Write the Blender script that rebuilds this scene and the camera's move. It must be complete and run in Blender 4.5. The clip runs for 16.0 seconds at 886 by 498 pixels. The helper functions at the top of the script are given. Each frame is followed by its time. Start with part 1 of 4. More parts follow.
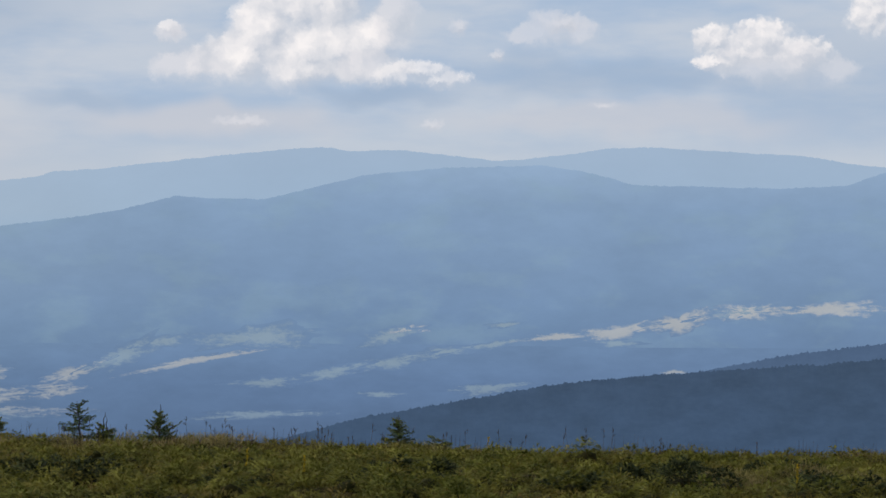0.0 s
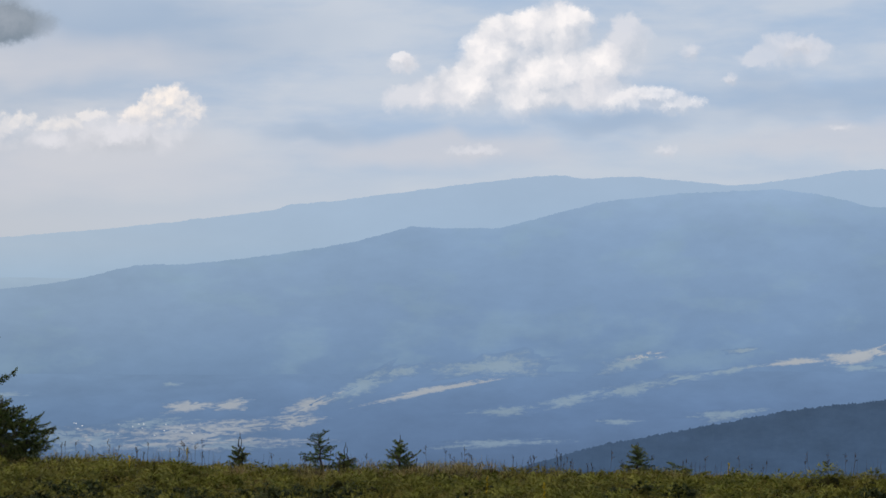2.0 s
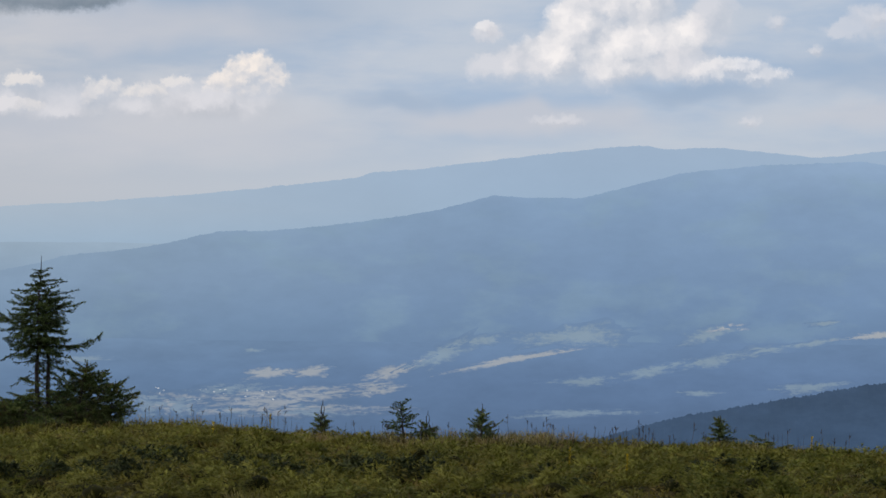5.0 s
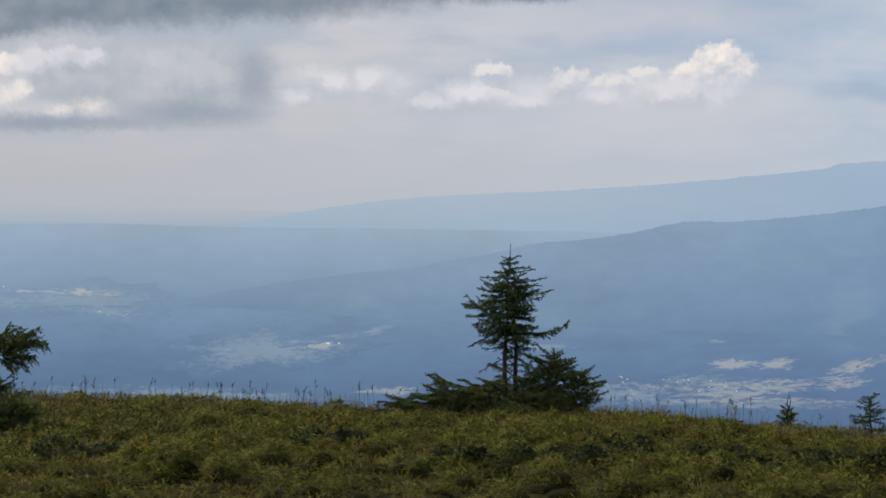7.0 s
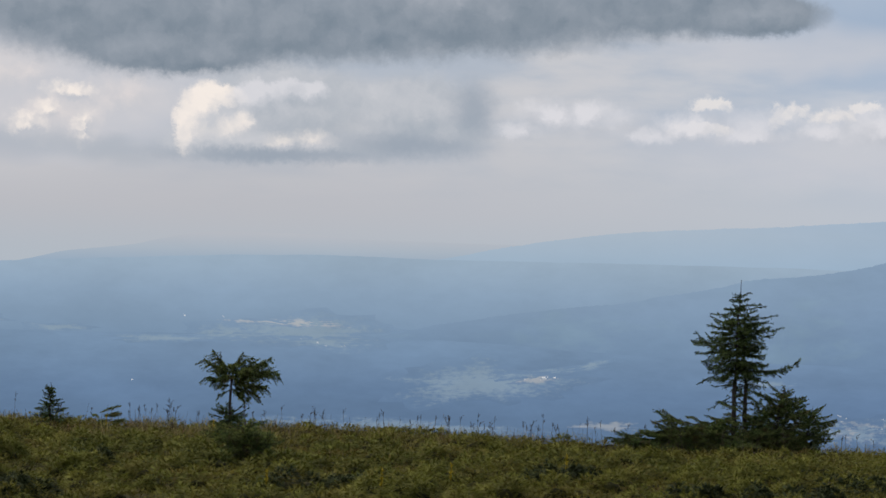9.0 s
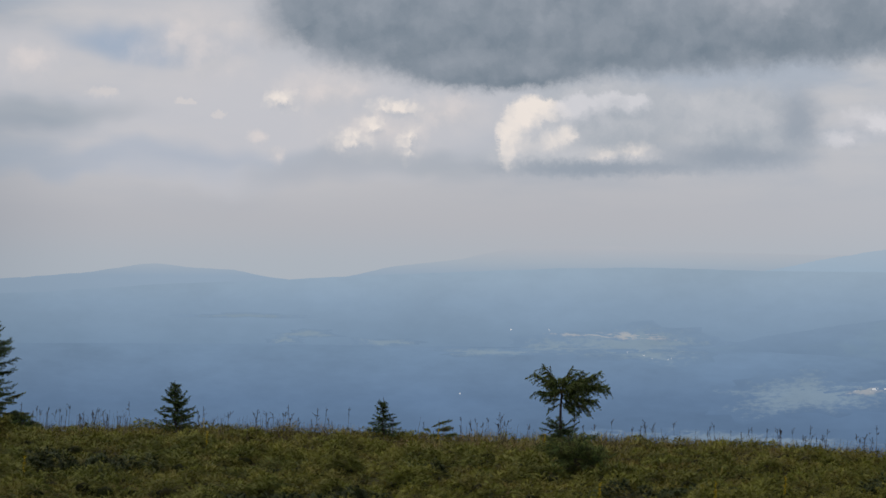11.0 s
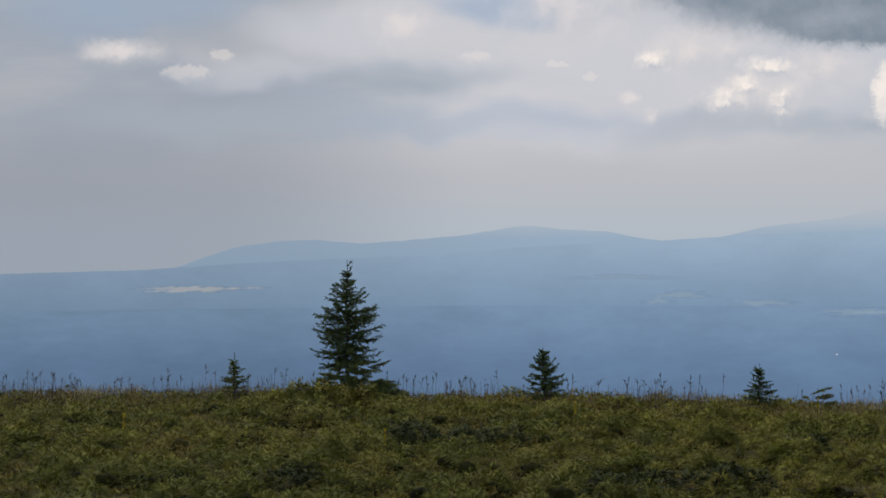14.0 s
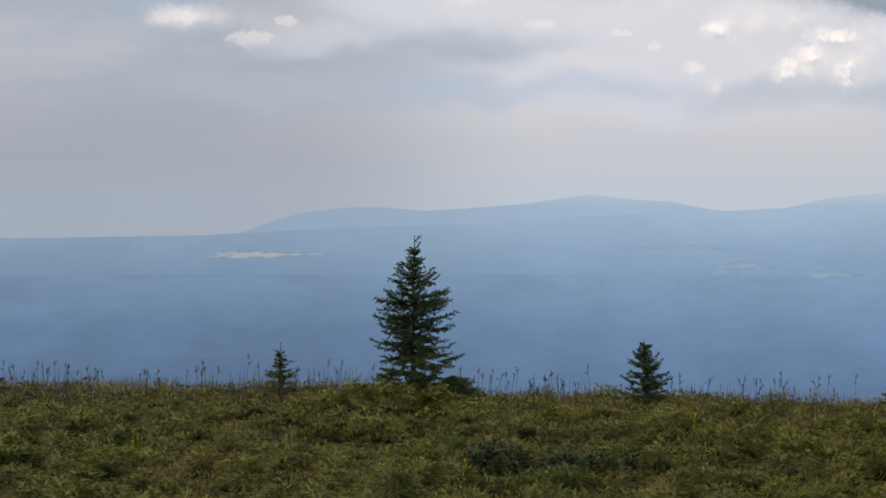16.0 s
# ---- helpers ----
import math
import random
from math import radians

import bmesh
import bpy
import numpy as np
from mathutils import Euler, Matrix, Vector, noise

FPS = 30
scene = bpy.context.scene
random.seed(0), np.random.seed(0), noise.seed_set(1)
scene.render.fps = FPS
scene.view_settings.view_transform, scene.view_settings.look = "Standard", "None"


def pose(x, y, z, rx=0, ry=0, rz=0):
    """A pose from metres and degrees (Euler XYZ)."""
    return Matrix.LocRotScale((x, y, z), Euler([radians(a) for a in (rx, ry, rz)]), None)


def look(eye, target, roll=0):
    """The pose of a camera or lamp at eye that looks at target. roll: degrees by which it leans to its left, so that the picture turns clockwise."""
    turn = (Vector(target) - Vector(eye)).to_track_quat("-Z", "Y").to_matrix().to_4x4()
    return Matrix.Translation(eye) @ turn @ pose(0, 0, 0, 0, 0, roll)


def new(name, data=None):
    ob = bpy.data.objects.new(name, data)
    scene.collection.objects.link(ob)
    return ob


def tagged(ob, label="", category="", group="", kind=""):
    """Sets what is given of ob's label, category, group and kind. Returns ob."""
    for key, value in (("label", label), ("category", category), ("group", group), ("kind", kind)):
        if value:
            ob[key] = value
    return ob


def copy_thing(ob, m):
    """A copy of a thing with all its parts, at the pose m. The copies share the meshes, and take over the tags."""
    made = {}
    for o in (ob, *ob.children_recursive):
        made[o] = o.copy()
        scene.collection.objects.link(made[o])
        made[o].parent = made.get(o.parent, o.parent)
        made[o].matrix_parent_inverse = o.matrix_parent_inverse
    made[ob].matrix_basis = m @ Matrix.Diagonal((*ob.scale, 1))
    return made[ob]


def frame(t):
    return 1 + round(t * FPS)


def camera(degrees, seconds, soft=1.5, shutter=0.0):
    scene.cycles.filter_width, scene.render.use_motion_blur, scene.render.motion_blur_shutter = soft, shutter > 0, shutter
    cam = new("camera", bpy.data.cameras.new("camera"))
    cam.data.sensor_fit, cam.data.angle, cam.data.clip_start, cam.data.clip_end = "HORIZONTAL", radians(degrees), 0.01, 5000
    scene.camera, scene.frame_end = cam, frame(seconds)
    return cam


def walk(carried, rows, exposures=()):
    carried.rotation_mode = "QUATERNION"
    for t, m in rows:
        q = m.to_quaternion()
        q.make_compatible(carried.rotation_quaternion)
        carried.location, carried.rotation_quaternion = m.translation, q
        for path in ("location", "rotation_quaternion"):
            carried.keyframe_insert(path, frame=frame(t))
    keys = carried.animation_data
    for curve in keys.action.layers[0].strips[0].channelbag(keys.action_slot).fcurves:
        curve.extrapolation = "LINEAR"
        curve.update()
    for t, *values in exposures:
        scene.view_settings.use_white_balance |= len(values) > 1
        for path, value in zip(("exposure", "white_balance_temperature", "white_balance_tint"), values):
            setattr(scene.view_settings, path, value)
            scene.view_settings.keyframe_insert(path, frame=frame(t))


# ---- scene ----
# Camera: a handheld pan across a heath ridge, with a few steps forward at the end
def eye_row(t, x, y, z, yaw, pitch, roll):
    return t, pose(x, y, z, 90 + pitch, 0, yaw) @ pose(0, 0, 0, 0, 0, roll)


cam = camera(20.0, 16.0, soft=1.6)
PATH = [
    (0.0, 0.000, 0.000, -0.000, 1.146, -0.529, 0.368),
    (0.5, 0.016, 0.026, 0.001, 2.474, -0.642, 0.321),
    (1.0, 0.017, 0.016, -0.005, 3.287, -0.632, 0.277),
    (1.5, 0.012, -0.003, -0.004, 4.543, -0.381, -0.434),
    (2.0, -0.007, -0.018, -0.005, 6.504, 0.120, -0.616),
    (2.5, -0.010, -0.020, -0.009, 8.275, 0.255, -0.170),
    (3.0, 0.013, -0.027, -0.008, 9.896, 0.075, -0.613),
    (3.2, 0.017, -0.025, -0.014, 10.119, 0.003, 0.084),
    (4.2, -0.015, -0.045, -0.004, 8.1, -0.35, -0.2),
    (5.3, -0.038, -0.038, 0.003, 8.809, -0.625, 0.338),
    (5.5, -0.035, -0.040, -0.001, 10.563, -0.535, 0.682),
    (6.0, -0.038, -0.040, 0.001, 14.624, -0.639, 0.269),
    (6.5, -0.049, -0.042, 0.002, 17.164, -0.673, 0.345),
    (7.0, -0.073, -0.026, -0.003, 18.947, -0.854, 0.583),
    (7.5, -0.154, -0.009, 0.000, 18.126, -1.030, 0.492),
    (8.0, -0.263, -0.006, -0.005, 19.268, -0.278, -1.395),
    (8.5, -0.276, -0.029, -0.007, 21.586, 0.250, 0.384),
    (8.7, -0.266, -0.028, -0.004, 22.532, 0.022, 1.012),
    (9.7, -0.275, -0.090, 0.004, 26.6, 0.25, 0.35),
    (10.8, -0.290, -0.086, 0.014, 30.085, 0.070, 0.434),
    (11.0, -0.289, -0.094, 0.008, 31.300, 0.047, 0.417),
    (11.5, -0.279, -0.066, 0.010, 33.250, -0.151, 1.322),
    (12.0, -0.290, -0.073, 0.007, 34.868, -0.343, 1.077),
    (12.5, -0.291, -0.087, 0.016, 36.625, -0.457, 0.572),
    (13.0, -0.287, -0.101, 0.018, 38.432, -0.388, 0.353),
    (13.5, -0.264, -0.100, 0.009, 39.693, -0.372, 0.063),
    (14.0, -0.965, 0.949, 0.013, 39.794, -0.844, -0.275),
    (14.5, -3.391, 3.754, 0.005, 39.551, -1.419, -0.260),
    (15.0, -4.506, 4.911, 0.001, 39.859, -1.891, -0.286),
    (15.5, -4.550, 4.905, -0.000, 40.363, -1.823, 0.145),
    (16.0, -4.580, 4.875, -0.002, 41.210, -1.576, 0.310),
]
walk(cam, [eye_row(*row) for row in PATH],
     [(0, 0.0), (2.0, 0.05), (3.0, -0.10), (5.5, -0.03), (8.7, -0.04), (10.8, -0.14), (11.5, -0.2), (12.5, -0.15), (13.5, -0.09), (14.0, -0.02), (14.5, 0.08), (15, 0.17), (16, 0.19)])

# ---- sky, sun ----
SUN_AZ, SUN_EL = 62.0, 48.0      # degrees to the left of straight ahead, above the horizon


class Nodes:
    """Short hand for building node trees."""

    def __init__(self, tree):
        self.tree = tree
        tree.nodes.clear()

    def put(self, kind, inputs=None, **settings):
        n = self.tree.nodes.new(kind)
        for key, value in settings.items():
            setattr(n, key, value)
        for key, value in (inputs or {}).items():
            if isinstance(value, bpy.types.NodeSocket):
                self.tree.links.new(value, n.inputs[key])
            else:
                n.inputs[key].default_value = value
        return n

    def math(self, op, a, b=0.0, clamp=False):
        return self.put("ShaderNodeMath", {0: a, 1: b}, operation=op, use_clamp=clamp).outputs[0]

    def vec(self, op, a, b=(0, 0, 0)):
        n = self.put("ShaderNodeVectorMath", {0: a, 1: b}, operation=op)
        return n.outputs["Value"] if op in ("LENGTH", "DOT_PRODUCT") else n.outputs["Vector"]

    def ramp(self, value, lo, hi, out_lo=0.0, out_hi=1.0, smooth=True):
        n = self.put("ShaderNodeMapRange", {0: value, 1: lo, 2: hi, 3: out_lo, 4: out_hi},
                     interpolation_type="SMOOTHSTEP" if smooth else "LINEAR")
        return n.outputs[0]

    def mix(self, f, a, b, blend="MIX"):
        n = self.put("ShaderNodeMix", data_type="RGBA", blend_type=blend)
        for i, value in ((0, f), (6, a), (7, b)):
            if isinstance(value, bpy.types.NodeSocket):
                self.tree.links.new(value, n.inputs[i])
            else:
                n.inputs[i].default_value = value
        return n.outputs[2]

    def noise(self, vector, scale, detail=4.0, rough=0.5, colour=False):
        n = self.put("ShaderNodeTexNoise", {"Vector": vector, "Scale": scale, "Detail": detail, "Roughness": rough})
        return n.outputs["Color" if colour else "Fac"]


def srgb(r, g, b):
    return tuple(((c / 255 + 0.055) / 1.055) ** 2.4 if c > 10 else c / 255 / 12.92 for c in (r, g, b)) + (1.0,)


def build_sky():
    world = bpy.data.worlds.new("sky")
    scene.world = world
    world.use_nodes = True
    k = Nodes(world.node_tree)
    way = k.put("ShaderNodeTexCoord").outputs["Generated"]
    xyz = k.put("ShaderNodeSeparateXYZ", {0: way})
    x, y, z = xyz.outputs
    az = k.math("MULTIPLY", k.math("ARCTAN2", k.math("MULTIPLY", x, -1.0), y), 57.2958)
    el = k.math("MULTIPLY", k.math("ARCSINE", z), 57.2958)
    flat = k.put("ShaderNodeCombineXYZ", {0: az, 1: el, 2: 0.0}).outputs[0]
    # billows: the places are bent by noise at three sizes
    big = k.vec("MULTIPLY", k.vec("SUBTRACT", k.noise(flat, 0.55, 2, 0.5, True), (0.5, 0.5, 0.5)), (1.9, 1.3, 0))
    mid = k.vec("MULTIPLY", k.vec("SUBTRACT", k.noise(flat, 1.9, 5, 0.62, True), (0.5, 0.5, 0.5)), (0.75, 0.65, 0))
    fine = k.vec("MULTIPLY", k.vec("SUBTRACT", k.noise(flat, 6.0, 4, 0.6, True), (0.5, 0.5, 0.5)), (0.24, 0.2, 0))
    puffy = k.vec("ADD", k.vec("ADD", flat, mid), fine)
    soft = k.vec("ADD", flat, big)
    # long, low streaks and grain inside the clouds
    wide = k.vec("MULTIPLY", flat, (0.16, 0.62, 1))
    streak = k.noise(wide, 1.0, 6, 0.55)
    grain = k.noise(k.vec("ADD", puffy, (3.0, 9.0, 0)), 1.1, 6, 0.6)

    clear = k.put("ShaderNodeTexSky", sky_type="NISHITA", sun_disc=False, sun_elevation=radians(SUN_EL),
                  sun_rotation=radians(-SUN_AZ)).outputs[0]
    clear = k.vec("SCALE", clear)
    clear.node.inputs["Scale"].default_value = 0.10
    # haze near the horizon, thin cloud sheets above it
    low = k.mix(k.ramp(az, 4, 30), srgb(192, 201, 212), srgb(188, 189, 195))
    low = k.mix(k.ramp(az, 37, 50), low, srgb(169, 172, 180))
    veil = k.mix(k.ramp(streak, 0.36, 0.62), k.mix(k.ramp(az, 6, 24), srgb(167, 187, 212), srgb(178, 187, 200)), k.mix(k.ramp(az, 6, 24), srgb(194, 203, 216), srgb(204, 204, 208)))
    colour = k.mix(k.ramp(el, 0.3, 3.4), low, veil)
    colour = k.mix(k.ramp(el, -0.6, 0.9, 0.45, 0.0), colour, srgb(168, 186, 200))

    colour = k.mix(k.ramp(az, 38.5, 45, 0.0, 0.48), colour, srgb(136, 144, 157))
    colour = k.mix(k.math("MULTIPLY", k.ramp(az, 31, 35, 0.0, 0.55), k.math("MULTIPLY", k.ramp(az, 42, 38), k.ramp(el, 0.6, 2.6))), colour, srgb(212, 209, 212))

    def puff(colour, c, s, top, base, edge=(0.72, 1.0), amount=1.0, space=None, tilt=0.3):
        """One billow: an ellipse with bent edges, lit from above."""
        d = k.vec("MULTIPLY", k.vec("SUBTRACT", space or puffy, (c[0], c[1], 0)), (1 / s[0], 1 / s[1], 0))
        inside = k.ramp(k.vec("LENGTH", d), edge[1], edge[0], 0.0, amount)
        if space is None:      # flat bases melt into the haze
            inside = k.math("MULTIPLY", inside, k.ramp(k.vec("DOT_PRODUCT", d, (0, 1, 0)), -0.9, 0.1, 0.15, 1.0))
        lit = k.vec("DOT_PRODUCT", d, (tilt, 0.55, 0))
        lit = k.ramp(k.math("ADD", lit, k.math("MULTIPLY", grain, 1.6)), 0.45, 1.35)
        return k.mix(inside, colour, k.mix(lit, base, top))

    # cauliflower bumps at three sizes: here, a little higher, and well towards the sun
    tiny = k.vec("MULTIPLY", k.vec("SUBTRACT", k.noise(flat, 17.0, 3, 0.6, True), (0.5, 0.5, 0.5)), (0.10, 0.09, 0))
    bent = k.vec("ADD", k.vec("ADD", flat, tiny), k.vec("ADD", k.vec("MULTIPLY", mid, (0.5, 0.5, 0)), fine))

    def lumps(v, sizes):
        total = None
        for scale, weight in sizes:
            a = k.put("ShaderNodeTexVoronoi", {"Vector": v, "Scale": scale, "Smoothness": 0.35}, voronoi_dimensions="2D", feature="SMOOTH_F1").outputs[0]
            a = k.math("MULTIPLY", a, weight)
            total = a if total is None else k.math("ADD", total, a)
        return k.math("SUBTRACT", total, 0.47 * sum(w for _, w in sizes))

    def views(step, sizes):
        """The lumps here and a step towards the sun, and how much they rise towards it."""
        there = k.vec("ADD", bent, step)
        here, beyond = lumps(bent, sizes), lumps(there, sizes)
        return (bent, here), (there, beyond), k.math("SUBTRACT", beyond, here)

    broad = views((0.20, 0.34, 0), ((1.25, 1.0), (3.0, 0.42), (7.5, 0.12)))
    dainty = views((0.05, 0.11, 0), ((3.2, 1.0), (8.0, 0.4)))

    def cumulus(colour, blobs, top, base, edge, amount, bump, foot=False, small=False):
        """One cloud: merged ellipses (place and half widths in degrees) with lumpy, crisp crowns that face the sun and
        soft, shaded feet. A low edge makes a veil with no rim; foot: the underside is as crisp; small: for little clouds."""
        fields, relief = [], (dainty if small else broad)[2]
        for v, lump in (dainty if small else broad)[:2]:
            f = None
            for x0, y0, rx, ry in blobs:
                d = k.vec("LENGTH", k.vec("MULTIPLY", k.vec("SUBTRACT", v, (x0, y0, 0)), (1 / rx, 1 / ry, 0)))
                f = d if f is None else k.put("ShaderNodeMath", {0: f, 1: d, 2: 0.3}, operation="SMOOTH_MIN").outputs[0]
            fields.append(k.math("ADD", f, k.math("MULTIPLY", lump, bump)))
        slope = k.math("SUBTRACT", fields[1], fields[0])
        inside = k.ramp(fields[0], 1.25, min(edge, 0.35), 0.0, amount)
        if edge > 0.15:
            crisp = k.ramp(fields[0], 1.10, 0.56 + 0.5 * edge, 0.0, amount)
            crown = k.ramp(slope, -0.3, 0.25)
            inside = k.math("ADD", k.math("MULTIPLY", inside, k.math("SUBTRACT", 1.0, crown)), k.math("MULTIPLY", crisp, crown))
        if foot:
            inside = k.ramp(fields[0], 1.10, 0.70, 0.0, amount)
        lit = k.ramp(slope, -0.7, 0.9, 0.05, 0.85, False) if not small else k.ramp(slope, -0.35, 0.5, 0.0, 0.95, False)
        lit = k.math("ADD", lit, k.math("MULTIPLY", relief, 0.18 if small else min(0.6, 1.6 * bump)))
        lit = k.math("ADD", lit, k.ramp(grain, 0.3, 0.7, -0.15, 0.15), True)
        return k.mix(inside, colour, k.mix(k.ramp(lit, 0.0, 0.9, 0, 1, False), base, top))

    white, cream, warm, pearl = srgb(250, 245, 244), srgb(250, 240, 232), srgb(226, 220, 220), srgb(224, 223, 228)
    shade, mist, pale = srgb(196, 202, 213), srgb(203, 204, 211), srgb(192, 195, 203)
    bright_grey = srgb(206, 207, 212)
    blue, grey, dark, slate, mid_grey = srgb(158, 177, 201), srgb(166, 175, 186), srgb(120, 134, 148), srgb(152, 163, 177), srgb(158, 166, 177)
    # broad, soft sheets and gaps
    for c, s, tone, amount in (
            ((13.0, 5.0), (4.5, 0.9), blue, 0.6), ((2.6, 3.0), (2.2, 0.35), blue, 0.6), ((-2.6, 3.4), (4.2, 0.6), blue, 0.5),
            ((9.2, 2.8), (1.6, 0.35), blue, 0.5), ((-8.5, 3.4), (4.0, 1.6), blue, 0.35), ((6.5, 2.3), (3.6, 0.5), mist, 0.7),
            ((-3.0, 2.4), (5.0, 0.5), mist, 0.6), ((15.0, 2.2), (5.5, 1.0), mist, 0.6), ((15.5, 4.5), (4.0, 0.7), mist, 0.6)):
        colour = puff(colour, c, s, tone, tone, (0.3, 1.2), amount, soft)
    for c, s, tone, amount in (
            ((33.5, 3.2), (6.5, 1.6), mist, 0.8), ((37.8, 4.75), (2.0, 0.55), blue, 0.75), ((40.4, 3.1), (2.6, 0.4), grey, 0.75), ((38.5, 2.0), (6.0, 0.5), blue, 0.4),
            ((44.5, 2.1), (5.0, 0.7), grey, 0.65), ((46.5, 4.7), (3.0, 0.7), blue, 0.7), ((41.8, 4.2), (2.6, 0.8), mist, 0.8), ((32.4, 2.0), (3.0, 0.4), grey, 0.5),
            ((44.0, 3.3), (2.0, 0.4), mist, 0.5), ((35.6, 1.7), (4.0, 0.4), mist, 0.5)):
        colour = puff(colour, c, s, tone, tone, (0.3, 1.2), amount, soft)
    for c, s, tone, amount in (
            ((40.82, 2.83), (1.68, 0.28), slate, 0.32), ((42.36, 3.09), (0.90, 0.18), slate, 0.32), ((45.94, 4.68), (3.09, 0.77), slate, 0.32), ((45.30, 4.08), (0.90, 0.41), slate, 0.32), ((34.25, 1.71), (1.55, 0.39), slate, 0.32), ((38.26, 4.64), (1.22, 0.58), blue, 0.35), ((39.80, 4.82), (0.71, 0.41), blue, 0.35)):
        colour = puff(colour, c, s, tone, tone, (0.2, 1.3), amount, soft)
    # the wide dark cloud sheet
    colour = cumulus(colour, (
        (29.74, 5.30, 5.67, 1.65), (23.99, 5.51, 5.41, 1.35), (19.36, 5.80, 3.35, 1.16), (16.91, 5.29, 1.68, 0.54), (30.49, 4.39, 2.45, 0.71),
        (30.59, 5.19, 2.58, 1.35), (33.18, 5.52, 2.32, 1.10), (26.12, 5.38, 4.25, 1.29), (29.80, 4.18, 2.19, 0.52),), mid_grey, dark, 0.15, 0.97, 0.14, True)
    # a lighter hole in it
    colour = cumulus(colour, (
        (23.99, 5.64, 1.55, 0.77),), mist, mid_grey, -0.5, 0.5, 0.1)
    # the grey cloud below it
    colour = cumulus(colour, (
        (27.44, 2.98, 2.45, 1.06), (24.62, 2.88, 1.80, 1.01), (28.45, 2.20, 2.06, 0.54), (26.15, 2.22, 2.45, 0.44), (23.97, 2.50, 1.22, 0.58),), bright_grey, grey, 0.3, 0.95, 0.12)
    # dark flat foot of the grey cloud
    colour = cumulus(colour, (
        (27.81, 1.91, 2.96, 0.23), (24.87, 2.17, 2.19, 0.36), (23.27, 3.02, 0.64, 0.84),), slate, slate, 0.1, 0.75, 0.12)
    # its bright head
    colour = cumulus(colour, (
        (29.42, 2.92, 0.66, 0.62), (29.72, 2.38, 0.36, 0.56), (29.05, 3.14, 0.60, 0.38), (28.75, 2.62, 0.50, 0.40),), cream, bright_grey, 0.3, 0.95, 0.28)
    # its paler shoulder
    colour = cumulus(colour, (
        (28.10, 3.20, 0.80, 0.42), (27.30, 3.32, 0.80, 0.34),), pearl, grey, 0.3, 0.7, 0.25)
    # glow inside it
    colour = cumulus(colour, (
        (26.92, 2.25, 0.62, 0.26), (27.62, 2.21, 0.52, 0.23),), cream, mist, -0.4, 0.75, 0.3, False, True)
    # the tall cumulus over the mountains
    colour = cumulus(colour, (
        (5.14, 4.52, 0.80, 0.90), (3.80, 4.82, 0.90, 0.88), (4.44, 4.06, 1.74, 0.97), (5.92, 3.77, 1.03, 0.54), (3.10, 4.17, 0.84, 0.71),
        (4.19, 3.55, 1.68, 0.41), (4.37, 4.89, 0.77, 0.64),), white, shade, 0.5, 0.97, 0.3)
    # its fainter flanks
    colour = cumulus(colour, (
        (2.21, 4.72, 0.58, 0.77), (6.95, 3.66, 0.97, 0.44), (7.39, 4.30, 0.39, 0.28), (2.73, 3.59, 0.90, 0.45),), pearl, shade, 0.2, 0.7, 0.4)
    # small bright tops beside it
    colour = cumulus(colour, (
        (7.39, 4.47, 0.28, 0.17), (1.72, 3.50, 0.77, 0.28), (1.22, 3.33, 0.77, 0.26), (2.35, 3.39, 0.58, 0.28),), white, shade, 0.2, 0.62, 0.3, False, True)
    # the second cumulus
    colour = cumulus(colour, (
        (-6.07, 4.23, 0.88, 0.49), (-4.99, 4.19, 0.54, 0.41), (-6.90, 3.97, 0.75, 0.41), (-5.82, 3.94, 1.16, 0.34), (-5.06, 3.71, 0.59, 0.21),
        (-8.53, 4.77, 0.59, 0.52),), white, shade, 0.35, 0.9, 0.3, False, True)
    # veil under it
    colour = cumulus(colour, (
        (-6.46, 3.68, 1.42, 0.52), (-7.72, 3.61, 0.52, 0.36), (-1.60, 4.53, 0.90, 0.39), (-1.09, 4.38, 0.77, 0.28),), pearl, shade, 0.3, 0.5, 0.5)
    # little puffs
    colour = cumulus(colour, (
        (1.41, 2.31, 0.26, 0.15), (-2.51, 2.76, 0.34, 0.10), (-0.06, 3.90, 0.21, 0.13), (0.82, 4.56, 0.28, 0.19), (-1.54, 4.61, 0.58, 0.23),
        (7.26, 4.43, 0.28, 0.23), (5.71, 2.34, 0.77, 0.13),), pearl, mist, 0.0, 0.6, 0.5, False, True)
    # the low chain of puffs
    colour = cumulus(colour, (
        (12.68, 3.44, 0.67, 0.46), (13.21, 3.18, 0.67, 0.39), (12.39, 3.22, 0.59, 0.32),), cream, shade, 0.3, 0.95, 0.3, False, True)
    # smaller heads along it
    colour = cumulus(colour, (
        (14.41, 3.16, 0.40, 0.20), (15.10, 2.95, 0.70, 0.26), (16.09, 2.98, 0.55, 0.36), (17.86, 3.17, 0.55, 0.25), (18.1, 2.66, 0.8, 0.2),), srgb(244, 237, 232), shade, 0.16, 0.7, 0.4, False, True)
    # soft body of the chain
    colour = cumulus(colour, (
        (13.71, 2.86, 2.45, 0.57), (16.90, 2.80, 1.93, 0.46), (20.75, 2.84, 1.93, 0.46),), pearl, pale, -0.4, 0.75, 0.3)
    # its paler feet
    colour = cumulus(colour, (
        (15.30, 2.66, 0.71, 0.21), (18.31, 2.73, 0.84, 0.34), (21.53, 2.94, 0.84, 0.36), (22.10, 2.58, 0.58, 0.26), (20.63, 3.04, 0.58, 0.28),
        (17.15, 2.54, 0.90, 0.21), (13.84, 2.67, 1.42, 0.39), (19.33, 2.53, 0.77, 0.21),), pearl, pale, 0.05, 0.8, 0.5)
